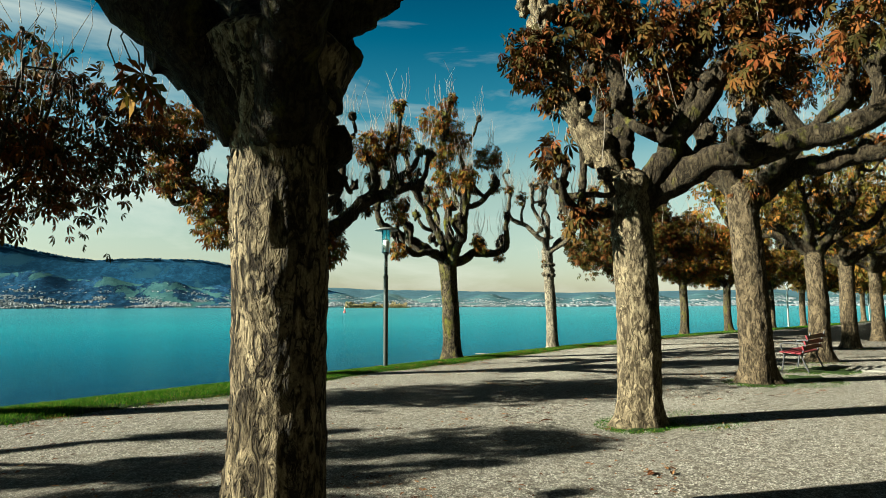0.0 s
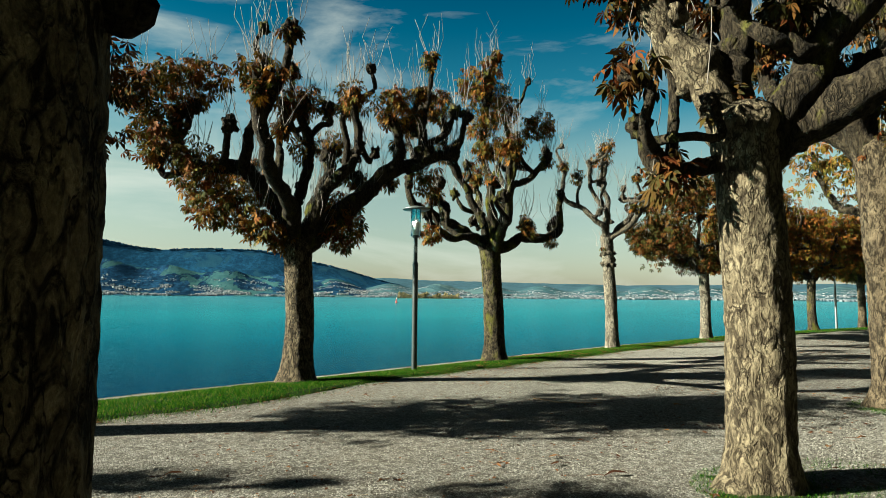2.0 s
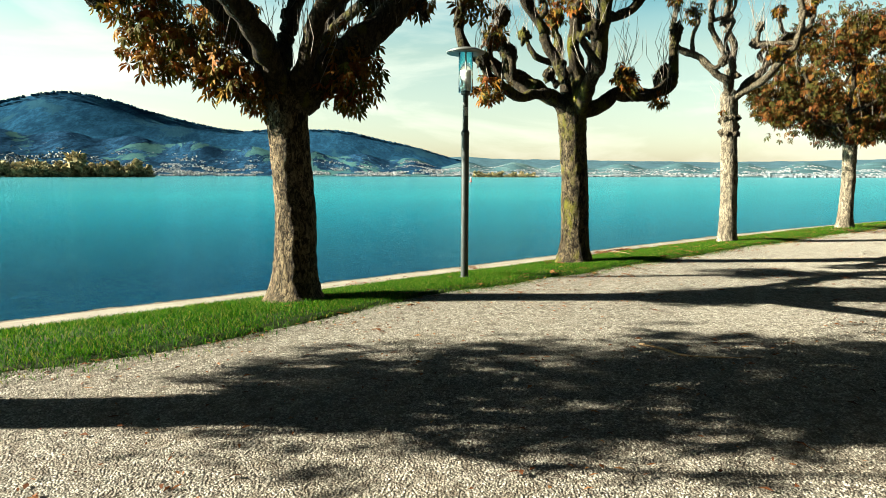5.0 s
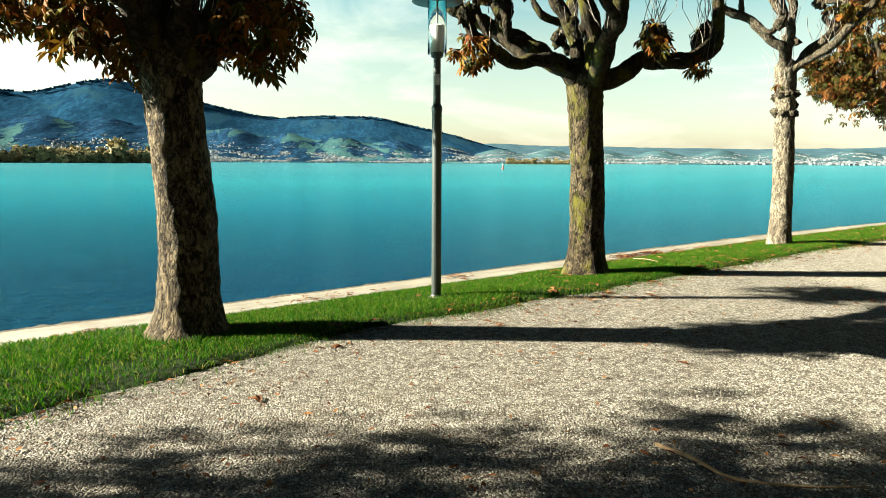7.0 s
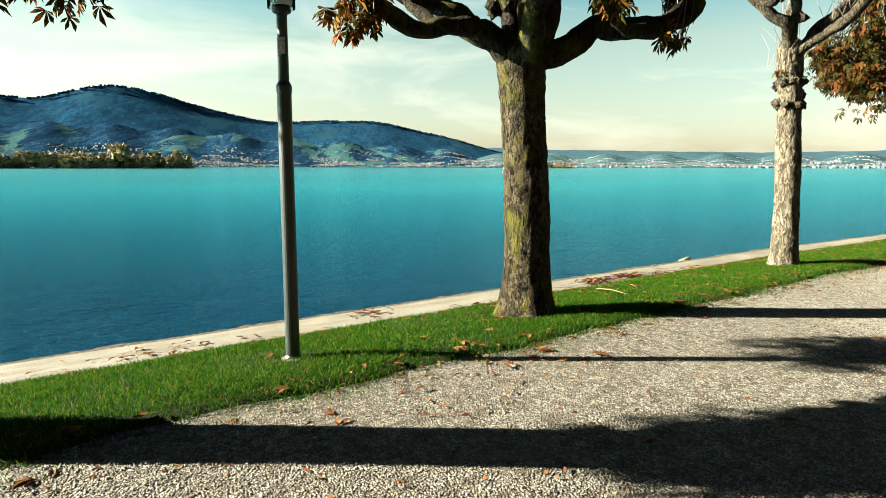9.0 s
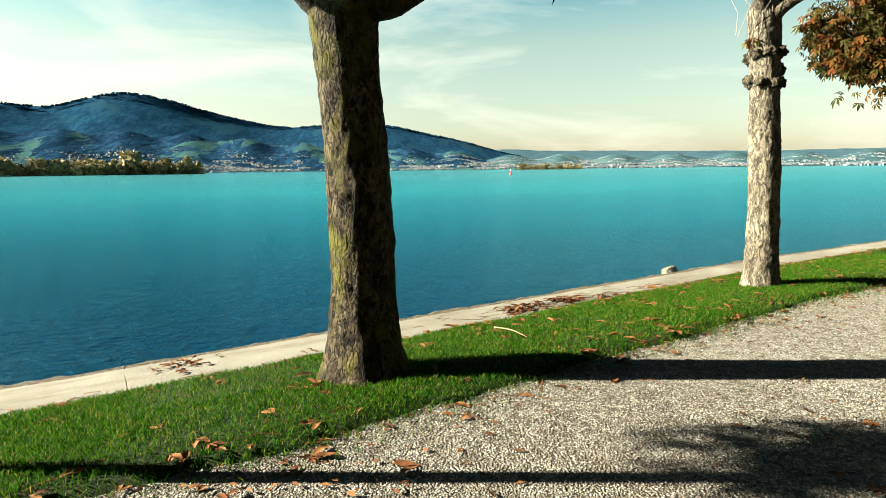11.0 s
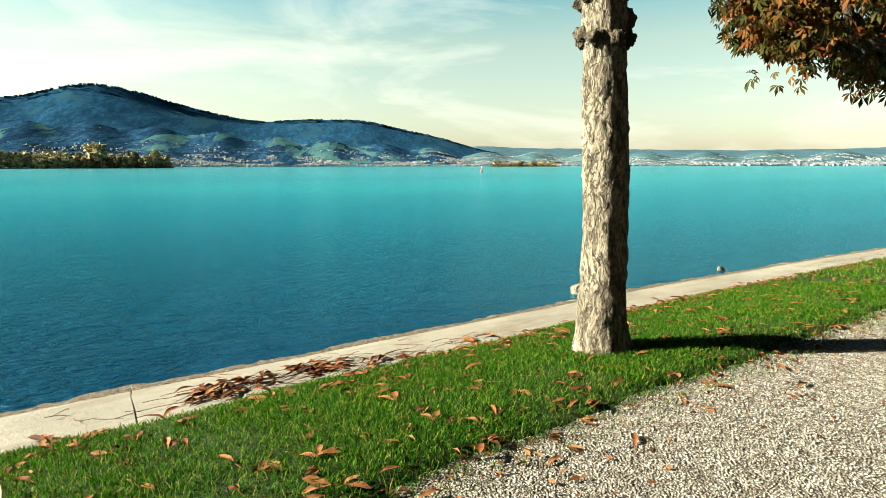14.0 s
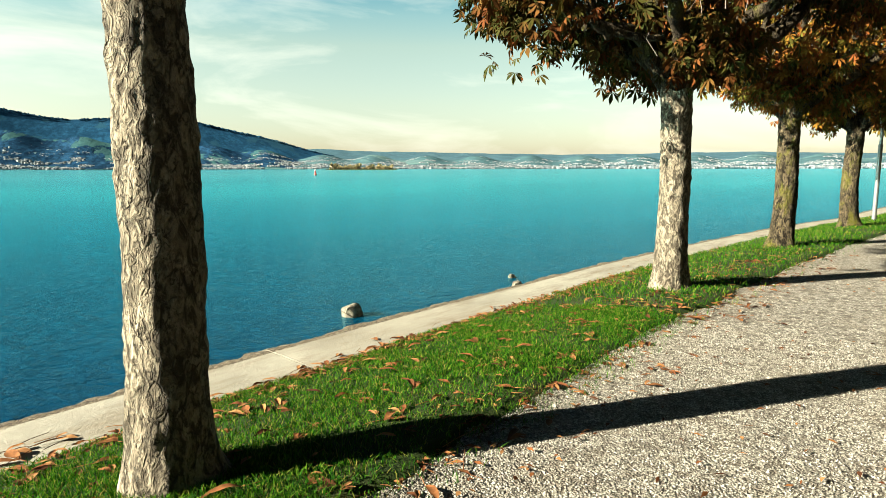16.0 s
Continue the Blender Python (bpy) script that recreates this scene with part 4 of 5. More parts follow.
A2 = make_tree(
    15.05, 3.75, "stout tan chestnut trunk with dark limbs and leafy crown", (3.9, 0.315, 0.28, -0.15, 0.0, 0.06, 0.12),
    [
        (0.22, 0.12, (-0.1, 3.5, 0), (0.5, 4.2, -0.55), (1.1, 4.3, -1.3), (1.8, 4.7, -2.0), (2.1, 5.6, -2.3)),
        (0.17, 0.11, (-0.2, 3.6, 0), (-0.6, 4.5, 0), (-1.2, 5.2, 0.1), (-1.4, 6.2, 0.1)),
        (0.17, 0.11, (-0.1, 3.7, 0.1), (0.1, 4.8, 0.3), (0.6, 5.8, 0.5), (0.7, 6.8, 0.5)),
        (0.15, 0.10, (-0.1, 3.7, -0.1), (0.2, 4.5, -0.9), (0.5, 5.2, -1.7), (0.6, 6.2, -2.1)),
        (0.15, 0.10, (-0.1, 3.7, 0.1), (-0.3, 4.5, 0.9), (-0.4, 5.3, 1.8), (-0.3, 6.3, 2.2)),
    ],
    [(2.1, 5.6, -2.2, 0.8, 260), (1.5, 5.9, -1.5, 0.8, 260), (-1.3, 6.2, 0.1, 0.7, 220), (0.7, 6.8, 0.5, 0.9, 300), (1.5, 6.4, 0.2, 0.8, 240), (0.6, 6.2, -2.1, 0.8, 240), (-0.3, 6.4, 2.2, 0.8, 240), (-0.6, 5.0, 0.1, 0.5, 80), (0.4, 5.0, 0.2, 0.5, 80), (-0.2, 3.9, -0.2, 0.35, 50), (1.8, 4.6, -2.0, 0.5, 90)],
    LEAF_DARK, BARK, BARK_LIMB, 0.17, 91, sides=64, shoot=(3, 0.6), roots=3)
A3 = make_tree(21.0, 3.45, "chestnut with dark trunk and open golden leaf clumps", (3.3, 0.26, 0.23, 0.03, 0, 0.3, 0.3), spoke_limbs(3.2, 2.6, 5.4, 7, 28, 0.14), round_crown(3.0, 3.5, 6.6, 1700, 29), LEAF_AMBER, BARK, seed=101, **leafy)

# further trees of both rows share the shapes of those above
F0 = make_tree(46.2, 12.0 - float(bend(46.2)), "chestnut with broad clipped golden crown further along", (2.9, 0.21, 0.19, 0.02, 0, 0.2, 0.15), spoke_limbs(2.9, 2.1, 5.2, 5, 38, 0.11), round_crown(2.8, 2.8, 6.4, 1900, 39), LEAF_AMBER, BARK, seed=111, limb_bark=BARK_LIMB, leaf_size=0.26, shoot=(3, 0.9), sides=24)
copy_thing(B5, pose(40.3, 12.05 - float(bend(40.3)), float(height(40.3, 12.05 - float(bend(40.3)))), 0, 0, 137))
for k in range(9):
    x = 52.3 + 6.1 * k
    copy_thing(F0, pose(x, 12.0 - float(bend(x)), float(height(x, 12.0 - float(bend(x)))), 0, 0, 137 * (k + 1)))
for k in range(10):
    x = 27.6 + 6.2 * k
    copy_thing((A3, A3, F0)[k % 3], pose(x, 3.45 - 0.9 * float(bend(x)), 0, 0, 0, 101 * (k + 1)))
# behind the walker
for k in range(2):
    copy_thing(B1, pose(-2.9 - 6.1 * k, 11.75, float(height(-2.9, 11.75)), 0, 0, 200 + 77 * k) @ Matrix.Scale(0.87, 4))
    copy_thing(A3, pose(-2.4 - 6.1 * k, 3.9, 0, 0, 0, 57 * (k + 1)))


# ---------------------------------------------------------------- lamps
def street_lamp(x, y, post_mat, label):
    lamp = new("street_lamp")
    lamp.location = (x, y, float(height(x, y)) + 0.02)
    tagged(lamp, label, "street lamp", "promenade lamps")
    v, f = lathe([(0.0, 0), (0.075, 0), (0.075, 0.03), (0.062, 0.05), (0.060, 2.3), (0.066, 2.32), (0.066, 2.36), (0.045, 2.40), (0.043, 2.93), (0.075, 2.95), (0.075, 3.0), (0, 3.0)], 24)
    mesh("post", v, f, post_mat, lamp)
    v, f = lathe([(0.0, -0.02), (0.10, -0.02), (0.10, 0.02), (0.08, 0.03), (0.0, 0.03)], 20)
    mesh("base_plate", v, f, CONCRETE, lamp)
    v, f = lathe([(0.0, 3.0), (0.088, 3.0), (0.088, 3.30), (0.075, 3.31), (0.0, 3.31)], 24)
    mesh("lamp_body", v, f, LAMP_WHITE, lamp, "white cylindrical lamp body", smooth=False)
    v, f = lathe([(0.105, 2.98), (0.112, 2.98), (0.112, 3.60), (0.105, 3.60), (0.105, 2.98)], 28)
    g = mesh("glass_cylinder", v, f, GLASS, lamp, "clear glass cylinder", smooth=True)
    g.visible_shadow = False
    v, f = lathe([(0.0, 3.58), (0.12, 3.58), (0.30, 3.575), (0.305, 3.59), (0.20, 3.635), (0.08, 3.66), (0.0, 3.665)], 32)
    mesh("shade", v, f, SHADE_METAL, lamp, "flat round metal shade", smooth=True)
    v, f = lathe([(0.012, 3.31), (0.012, 3.58)], 8)
    mesh("stem", v, f, SHADE_METAL, lamp)
    bm = bmesh.new()
    box(bm, 0.0, 0, 2.68, 0.006, 0.055, 0.13, 0.001)
    for r in range(3):
        box(bm, -0.0035, 0, 2.64 + 0.035 * r, 0.003, 0.04, 0.012)
    st = part("sticker", bm, STICKER, lamp, "small weathered paper sticker")
    st.matrix_basis = pose(0, 0, 0, 0, 0, 58) @ pose(-0.047, 0, 0)
    return lamp


lamp1 = street_lamp(12.93, 12.05, STEEL, "slim dark grey lamp post with glass cylinder and disc shade")
for x in (43.5, 49.6, 74.0, 105.0):
    street_lamp(x, 12.2 - float(bend(x)), STEEL_PALE, "slim pale lamp post with glass cylinder and disc shade")


# ---------------------------------------------------------------- bench
def park_bench(x, y, rz):
    bench = new("park_bench")
    bench.matrix_basis = pose(x, y, 0, 0, 0, rz)
    tagged(bench, "red slatted wooden park bench with dark iron frame", "bench")
    for k in range(4):
        bm = bmesh.new()
        box(bm, 0, 0.06 + 0.115 * k, 0.44 + 0.008 * k, 1.8, 0.095, 0.032, 0.006)
        part("seat_slat", bm, RED_WOOD, bench)
    for k in range(3):
        bm = bmesh.new()
        box(bm, 0, -0.03 - 0.045 * k, 0.56 + 0.125 * k, 1.8, 0.03, 0.10, 0.006, Matrix.Rotation(radians(-18), 4, "X"))
        part("back_slat", bm, RED_WOOD, bench)
    for side in (-0.72, 0.72):
        for line in (((side, 0.46, 0.0), (side, 0.42, 0.25), (side, 0.40, 0.42)), ((side, -0.10, 0.0), (side, 0.0, 0.25), (side, 0.02, 0.42), (side, -0.17, 0.92)), ((side, 0.02, 0.42), (side, 0.22, 0.40), (side, 0.42, 0.415))):
            v, f = tube(spline([(*p, 0.019) for p in line], 0.05), 8)
            mesh("leg", v, f, BENCH_IRON, bench, smooth=True)
        v, f = tube(spline([(side, 0.43, 0.42, 0.016), (side, 0.46, 0.60, 0.016), (side, 0.40, 0.66, 0.016), (side, -0.06, 0.66, 0.016)], 0.05), 8)
        mesh("armrest", v, f, BENCH_IRON, bench, smooth=True)
    return bench


park_bench(18.5, 3.3, -4)

bm = bmesh.new()
box(bm, 0, 0, 0.012, 0.75, 0.5, 0.045, 0.008)
plate = part("stone_plate", bm, STONE_PLATE)
plate.location = (19.3, 2.15, 0)
tagged(plate, "flat pale stone plate set in gravel", "stone slab")

# white poles far along the quay
for x, s, h in ((58.0, 12.6, 4.2), (61.0, 12.9, 4.2), (66.5, 12.4, 3.6)):
    v, f = lathe([(0.0, 0), (0.09, 0), (0.075, 0.3), (0.06, h), (0.0, h + 0.02)], 12)
    p = mesh("white_pole", v, f, POLE_WHITE)
    p.location = (x, s - float(bend(x)), -0.12)
    tagged(p, "tall white painted pole by the quay", "pole", "white poles")

# ---------------------------------------------------------------- far shore
RIDGE = [(-25, 1.0), (3, 1.1), (12, 1.35), (27, 1.2), (40, 1.5), (47, 1.6), (50.5, 1.9), (54, 2.65), (57.5, 3.35), (61, 4.15), (66, 4.15), (70.5, 3.85), (73.5, 4.4), (76.7, 5.1), (80, 6.1), (82.5, 6.55), (84.7, 6.4), (88.5, 5.1), (95, 5.6), (110, 4.2), (140, 2.5), (200, 1.5)]
EYE_AT = np.array([11.0, 7.0, 1.6])


def ridge(bearing):
    b = [p[0] for p in RIDGE]
    e = [p[1] for p in RIDGE]
    return sum(w * np.interp(bearing + d, b, e) for d, w in ((-1.4, 0.15), (-0.7, 0.2), (0, 0.3), (0.7, 0.2), (1.4, 0.15)))


def hills(name, r0, r1, profile, mat, seed, steps, label, first=-25, last=200):
    bs = np.arange(first, last, 0.12)
    verts, faces = [], []
    for b in bs:
        c, s = math.cos(radians(b)), math.sin(radians(b))
        topz = profile(b, r1)
        for k in range(steps + 2):
            f = min(1.0, k / steps)
            r = r0 + (r1 - r0) * f if k <= steps else r1 + 250
            q = Vector((c * r * 0.0022 + seed, s * r * 0.0022, 0.3))
            shape = f**1.25 + 0.14 * f * (1 - f) * (noise.noise(q * 1.3) + 0.5 * noise.noise(q * 3.1))
            z = topz * shape + 4 * noise.noise(q * 3) * min(1, f * 3) * min(1, topz / 90)
            if f > 0.8:
                z += (f - 0.8) * 5 * min(1, topz / 90) * 4 * abs(noise.noise((b * 0.9, seed, 0.5)))
            if k > steps:
                z = topz * 0.97
            verts.append((EYE_AT[0] + c * r, EYE_AT[1] + s * r, max(z, -2 if f > 0 else -3)))
    m = steps + 2
    for i in range(len(bs) - 1):
        for k in range(m - 1):
            faces.append((i * m + k, i * m + k + 1, (i + 1) * m + k + 1, (i + 1) * m + k))
    ob = mesh(name, verts, faces, mat, smooth=True)
    return tagged(ob, label, "hills", kind="structure")


def fade(b, a0, a1):
    f = min(1.0, max(0.0, (b - a0) / (a1 - a0)))
    return f * f * (3 - 2 * f)


def far_part(b, r):
    return r * math.tan(radians(float(ridge(b)) * fade(b, 40, 55) + 0.3 * (1 - fade(b, 40, 55))))


def pale_part(b, r):
    return r * math.tan(radians(min(1.75, float(ridge(b)))))


def slope(b):
    return max(0.25, float(np.interp(b, [-25, 40, 52, 57, 62, 70, 76, 84, 95, 200], [0.9, 0.95, 1.2, 1.7, 2.0, 2.4, 2.9, 3.3, 3.4, 1.0])) + 0.22 * math.sin(b * 1.3))


def near_part(b, r):
    return r * math.tan(radians(slope(b) * fade(b, 38, 56)))


def town_part(b, r):
    return r * math.tan(radians(slope(b) * (1 - fade(b, 46, 68))))


hills("backdrop_hills", 2600, 4000, far_part, HILL_FAR, 2.0, 48, "wooded hills beyond the lake, blue with haze", 38)
hills("backdrop_low_ridge", 2900, 4500, pale_part, HILL_HAZY, 4.0, 36, "low ridge beyond the lake, pale with haze", -25, 80)
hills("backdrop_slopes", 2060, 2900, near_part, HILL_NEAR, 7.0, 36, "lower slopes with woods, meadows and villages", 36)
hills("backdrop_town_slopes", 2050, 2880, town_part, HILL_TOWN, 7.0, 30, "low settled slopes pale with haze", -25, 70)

# woods standing along the crest of the hills
r = np.random.default_rng(17)
cv, cf = [], []
for b in np.arange(46, 104, 0.045):
    b += r.normal(0, 0.03)
    if noise.noise((b * 0.8, 2.0, 7.0)) < -0.25:
        continue
    rad = 3960 + r.uniform(-50, 60)
    tall, wide = r.uniform(1, 5), r.uniform(4, 8)
    cx, cy = EYE_AT[0] + math.cos(radians(b)) * rad, EYE_AT[1] + math.sin(radians(b)) * rad
    z = far_part(b, 4000) - 2
    off = len(cv)
    a0 = r.uniform(0, 1.5)
    for zz, k in ((z - 8, 0.8), (z + tall * 0.35, 1.0), (z + tall * 0.75, 0.6)):
        cv += [(cx + wide * k * math.cos(a0 + q * 1.2566), cy + wide * k * math.sin(a0 + q * 1.2566), zz) for q in range(5)]
    cv.append((cx, cy, z + tall))
    cf += [(off + 5 * j + q, off + 5 * j + (q + 1) % 5, off + 5 * j + 5 + (q + 1) % 5, off + 5 * j + 5 + q) for j in range(2) for q in range(5)]
    cf += [(off + 10 + q, off + 10 + (q + 1) % 5, off + 15) for q in range(5)]
tagged(mesh("far_trees", cv, cf, HILL_FAR), "dark woods along the crest of far hills", "trees", kind="stuff")

# villages: very many tiny gabled houses on the far slopes
r = np.random.default_rng(3)
far_houses = {True: ([], []), False: ([], [])}
for _ in range(26000):
    b = r.uniform(-8, 100)
    dense = np.interp(b, [-8, 10, 40, 52, 60, 75, 100], [1.0, 1.0, 1.0, 1.0, 0.9, 0.7, 0.5])
    if r.random() > dense:
        continue
    f = abs(r.normal(0, 0.26)) + (0.25 if r.random() < 0.2 else 0.0) if b > 56 else r.random() ** 1.5
    f = min(f, 0.92)
    rad = 2050 + 850 * f
    q = Vector((math.cos(radians(b)) * rad * 0.01, math.sin(radians(b)) * rad * 0.01, 1))
    if noise.noise(q) < -0.05 + 0.25 * f:
        continue
    z = max(near_part(b, 2900), town_part(b, 2890)) * f**1.25 * 0.97
    w, d, h = (q_ * (0.5 if b < 56 else 0.42) for q_ in (r.uniform(9, 18), r.uniform(7, 13), r.uniform(3, 7)))
    cx, cy, a = EYE_AT[0] + math.cos(radians(b)) * rad, EYE_AT[1] + math.sin(radians(b)) * rad, r.uniform(0, 3.14)
    ca, sa = math.cos(a), math.sin(a)
    P = lambda u, v_, t: (cx + ca * u - sa * v_, cy + sa * u + ca * v_, z + t)
    hv, hf = far_houses[b > 56]
    off = len(hv)
    hv += [P(-w / 2, -d / 2, -3), P(w / 2, -d / 2, -3), P(w / 2, d / 2, -3), P(-w / 2, d / 2, -3), P(-w / 2, -d / 2, h), P(w / 2, -d / 2, h), P(w / 2, d / 2, h), P(-w / 2, d / 2, h), P(-w / 2, 0, h + d * 0.22), P(w / 2, 0, h + d * 0.22)]
    hf += [tuple(i + off for i in q_) for q_ in ((0, 1, 5, 4), (1, 2, 6, 5), (2, 3, 7, 6), (3, 0, 4, 7), (4, 5, 9, 8), (6, 7, 8, 9), (5, 6, 9), (7, 4, 8))]
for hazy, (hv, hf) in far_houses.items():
    tagged(mesh("far_village", hv, hf, HOUSE_HAZY if hazy else HOUSE), "many tiny pale houses on the far shore", "village", kind="stuff")


def wooded_bank(name, b0, b1, dist, tall, seed, label):
    """A low wooded spit in the lake: a flat bank and many small crowns."""
    r = np.random.default_rng(seed)
    verts, faces = [], []
    for b in np.arange(b0, b1, 12 / dist * 57.3 * 0.6):
        edge = min(1.0, (b - b0) / 0.6 + 0.25, (b1 - b) / 0.6 + 0.35)
        for _ in range(2):
            rad = dist + r.uniform(0, 30)
            h = tall * edge * r.uniform(0.45, 1.1) * (0.75 + 0.5 * noise.noise((b * 1.9, seed, 0)))
            c = (EYE_AT[0] + math.cos(radians(b)) * rad, EYE_AT[1] + math.sin(radians(b)) * rad, h * 0.5 + WATER_LEVEL)
            for _ in range(4):
                cc = np.array(c) + r.normal(0, h * 0.2, 3) * (1, 1, 0.9)
                rad_c = max(1.2, h * r.uniform(0.22, 0.40))
                n = 70
                p = r.normal(0, 1, (n, 3))
                p *= (rad_c * r.uniform(0.55, 1.1, (n, 1)) / np.linalg.norm(p, axis=1)[:, None]) * (0.85, 0.85, 1.15)
                u, w = r.normal(0, 0.09 * h, (n, 3)), r.normal(0, 0.09 * h, (n, 3))
                q = cc + p
                q[:, 2] = np.maximum(q[:, 2], WATER_LEVEL + 0.4)
                verts.append(np.stack([q - u, q + w, q + u, q - w], 1).reshape(-1, 3))
    tagged(fast_mesh(name, np.concatenate(verts), 4, REED), label, "trees", kind="stuff")
    bs = np.linspace(b0 - 0.2, b1 + 0.3, 60)
    bv, bf = [], []
    for b in bs:
        for rad, z in ((dist - 6, WATER_LEVEL - 0.2), (dist - 4, WATER_LEVEL + 0.9), (dist + 40, WATER_LEVEL + 0.9)):
            bv.append((EYE_AT[0] + math.cos(radians(b)) * rad, EYE_AT[1] + math.sin(radians(b)) * rad, z))
    for i in range(len(bs) - 1):
        for k in range(2):
            bf.append((3 * i + k, 3 * i + k + 1, 3 * i + k + 4, 3 * i + k + 3))
    tagged(mesh("ground_spit", bv, bf, TURF), "low dark bank in the lake", "bank", kind="structure")


wooded_bank("far_trees", 77.4, 100.0, 900, 25, 4, "autumn trees on a low wooded spit")
wooded_bank("far_trees", 42.7, 48.8, 1250, 15, 9, "small wooded island in the lake")

beacon = new("beacon")
beacon.location = (EYE_AT[0] + 300 * math.cos(radians(49.2)), EYE_AT[1] + 300 * math.sin(radians(49.2)), WATER_LEVEL - 0.1)
tagged(beacon, "small red and white beacon standing in the lake", "beacon")
v, f = lathe([(0.0, 0), (0.7, 0), (0.7, 0.7), (0.35, 0.9), (0.25, 2.2), (0.0, 2.3)], 12)
mesh("tower", v, f, BEACON_RED, beacon)
v, f = lathe([(0.0, 2.3), (0.3, 2.3), (0.3, 2.6), (0.0, 2.9)], 12)
mesh("lantern", v, f, PLASTER, beacon)

# ---------------------------------------------------------------- rocks at the waterline
for x, y, rad, sd in ((29.25, 18.70, 0.40, 5), (34.2, 17.5, 0.26, 8), (35.3, 18.35, 0.17, 13)):
    q = np.random.default_rng(sd)
    bm = bmesh.new()
    for p in q.normal(0, 1, (34, 3)):
        p = p / np.linalg.norm(p) * q.uniform(0.85, 1.05)
        bm.verts.new((p[0] * rad * 0.9 + 0.1 * rad, p[1] * rad * 0.7, max(-0.2, p[2] * rad * (0.72 - 0.3 * p[0]) + 0.02)))
    made = bmesh.ops.convex_hull(bm, input=bm.verts)
    bmesh.ops.delete(bm, geom=[v for v in bm.verts if not v.link_faces], context="VERTS")
    bmesh.ops.bevel(bm, geom=list(bm.edges), offset=0.015, segments=2, affect="EDGES")
    rock = part("boulder", bm, ROCK)
    rock.location = (x, y, WATER_LEVEL)
    tagged(rock, "pale angular boulder standing out of the water", "boulder", "boulders at the quay")

# ---------------------------------------------------------------- stick and fallen leaves
v, f = tube(spline([(11.70, 7.97, 0.016, 0.013), (11.72, 7.72, 0.018, 0.012), (11.70, 7.5, 0.014, 0.010), (11.92, 7.25, 0.012, 0.007), (12.2, 7.05, 0.010, 0.004)], 0.05), 7, 0.2, 1.0, 20)
tagged(mesh("stick", v, f, STICK, smooth=True), "dry brown broken stick lying on gravel", "stick")
v, f = tube(spline([(17.39, 12.44, 0.03, 0.007), (17.41, 12.20, 0.05, 0.006), (17.39, 11.96, 0.04, 0.004)], 0.05), 6, 0.15, 2.0, 20)
tagged(mesh("stick", v, f, STICK, smooth=True), "thin pale stick lying in the turf", "stick")


def curled_leaf(seed):
    """A dead chestnut leaf: curled leaflets on a short stalk."""
    r = np.random.default_rng(seed)
    verts, faces = [], []
    for ang in ((-30, 25), (0,), (-15, 20), (-60, -10, 30), (5,))[seed % 5]:
        a = radians(ang + r.normal(0, 14))
        ln = 0.125 * r.uniform(0.75, 1.25) * (1 if ang == 0 else 0.85)
        w = ln * r.uniform(0.14, 0.22)
        arch, roll, twist, wave = r.uniform(0.0, 0.02), r.uniform(0.1, 0.6), r.normal(0, 0.5), r.uniform(0, 6)
        off = len(verts)
        for i in range(8):
            t = i / 7
            wid = w * (math.sin(math.pi * min(0.985, t**1.3 * 0.93 + 0.05)) ** 0.8)
            mid = 0.005 + arch * math.sin(t * 2.7) + 0.003 * math.sin(t * 9 + wave)
            for side in (-1, -0.5, 0, 0.5, 1):
                u, v_ = ln * t, side * wid * (1 - 0.25 * roll)
                z = mid + roll * wid * side * side + twist * t * side * wid * 0.5
                verts.append((u * math.cos(a) - v_ * math.sin(a), u * math.sin(a) + v_ * math.cos(a), max(0.002, z)))
        for i in range(7):
            for k in range(4):
                faces.append((off + 5 * i + k, off + 5 * i + k + 1, off + 5 * i + k + 6, off + 5 * i + k + 5))
    v, f = tube(spline([(0, 0, 0.006, 0.0022), (-0.05, 0.005, 0.008, 0.002), (-0.11, 0.0, 0.005, 0.0018)], 0.03), 4)
    return join((verts, faces), (v, f))


def surface(x, y):
    s = y + float(bend(x))
    if s > 13.32:
        return -0.247
    return float(height(x, y)) + (0.045 if 11.2 < s < 13.25 else 0.004)


leaf_meshes = []
for k in range(7):
    v, f = curled_leaf(k + 1)
    me = bpy.data.meshes.new("fallen_leaf")
    me.from_pydata([tuple(q) for q in v], [], f)
    me.materials.append(LEAF_FALLEN)
    me.polygons.foreach_set("use_smooth", [True] * len(me.polygons))
    leaf_meshes.append(me)

r = np.random.default_rng(12)
places = []
while len(places) < 950:
    kind = r.random()
    x = r.uniform(4, 34)
    if kind < 0.40:
        s = 11.15 + r.normal(0, 0.38)
    elif kind < 0.50:
        s = 13.35 + abs(r.normal(0, 0.20)) * (1 if r.random() < 0.6 else -1)
    elif kind < 0.78:
        s = r.uniform(11.1, 13.4)
    else:
        s = r.uniform(2.5, 11.1)
        if noise.noise((x * 0.4, s * 0.4, 4)) < 0.0:
            continue
    if kind < 0.78 and r.random() > np.interp(x, [4, 12, 17, 34], [0.2, 0.35, 1, 0.9]):
        continue
    places.append((x, s - float(bend(x)), r.uniform(0, 360), r.uniform(0.6, 1.25) * (1.2 if r.random() < 0.12 else 1.0)))
near_first = [p for p in places if 11 < p[0] < 27 and p[1] > 7.0]
far_rest = [p for p in places if p not in near_first]
for x, y, a, s in near_first[:200]:
    ob = new("fallen_leaf", leaf_meshes[int(a) % 7])
    ob.matrix_basis = pose(x, y, surface(x, y), 0, 0, a) @ Matrix.Scale(1.1 * s, 4)
    tagged(ob, "curled brown fallen chestnut leaf", "leaf", "fallen leaves")
sv, sf = [], []
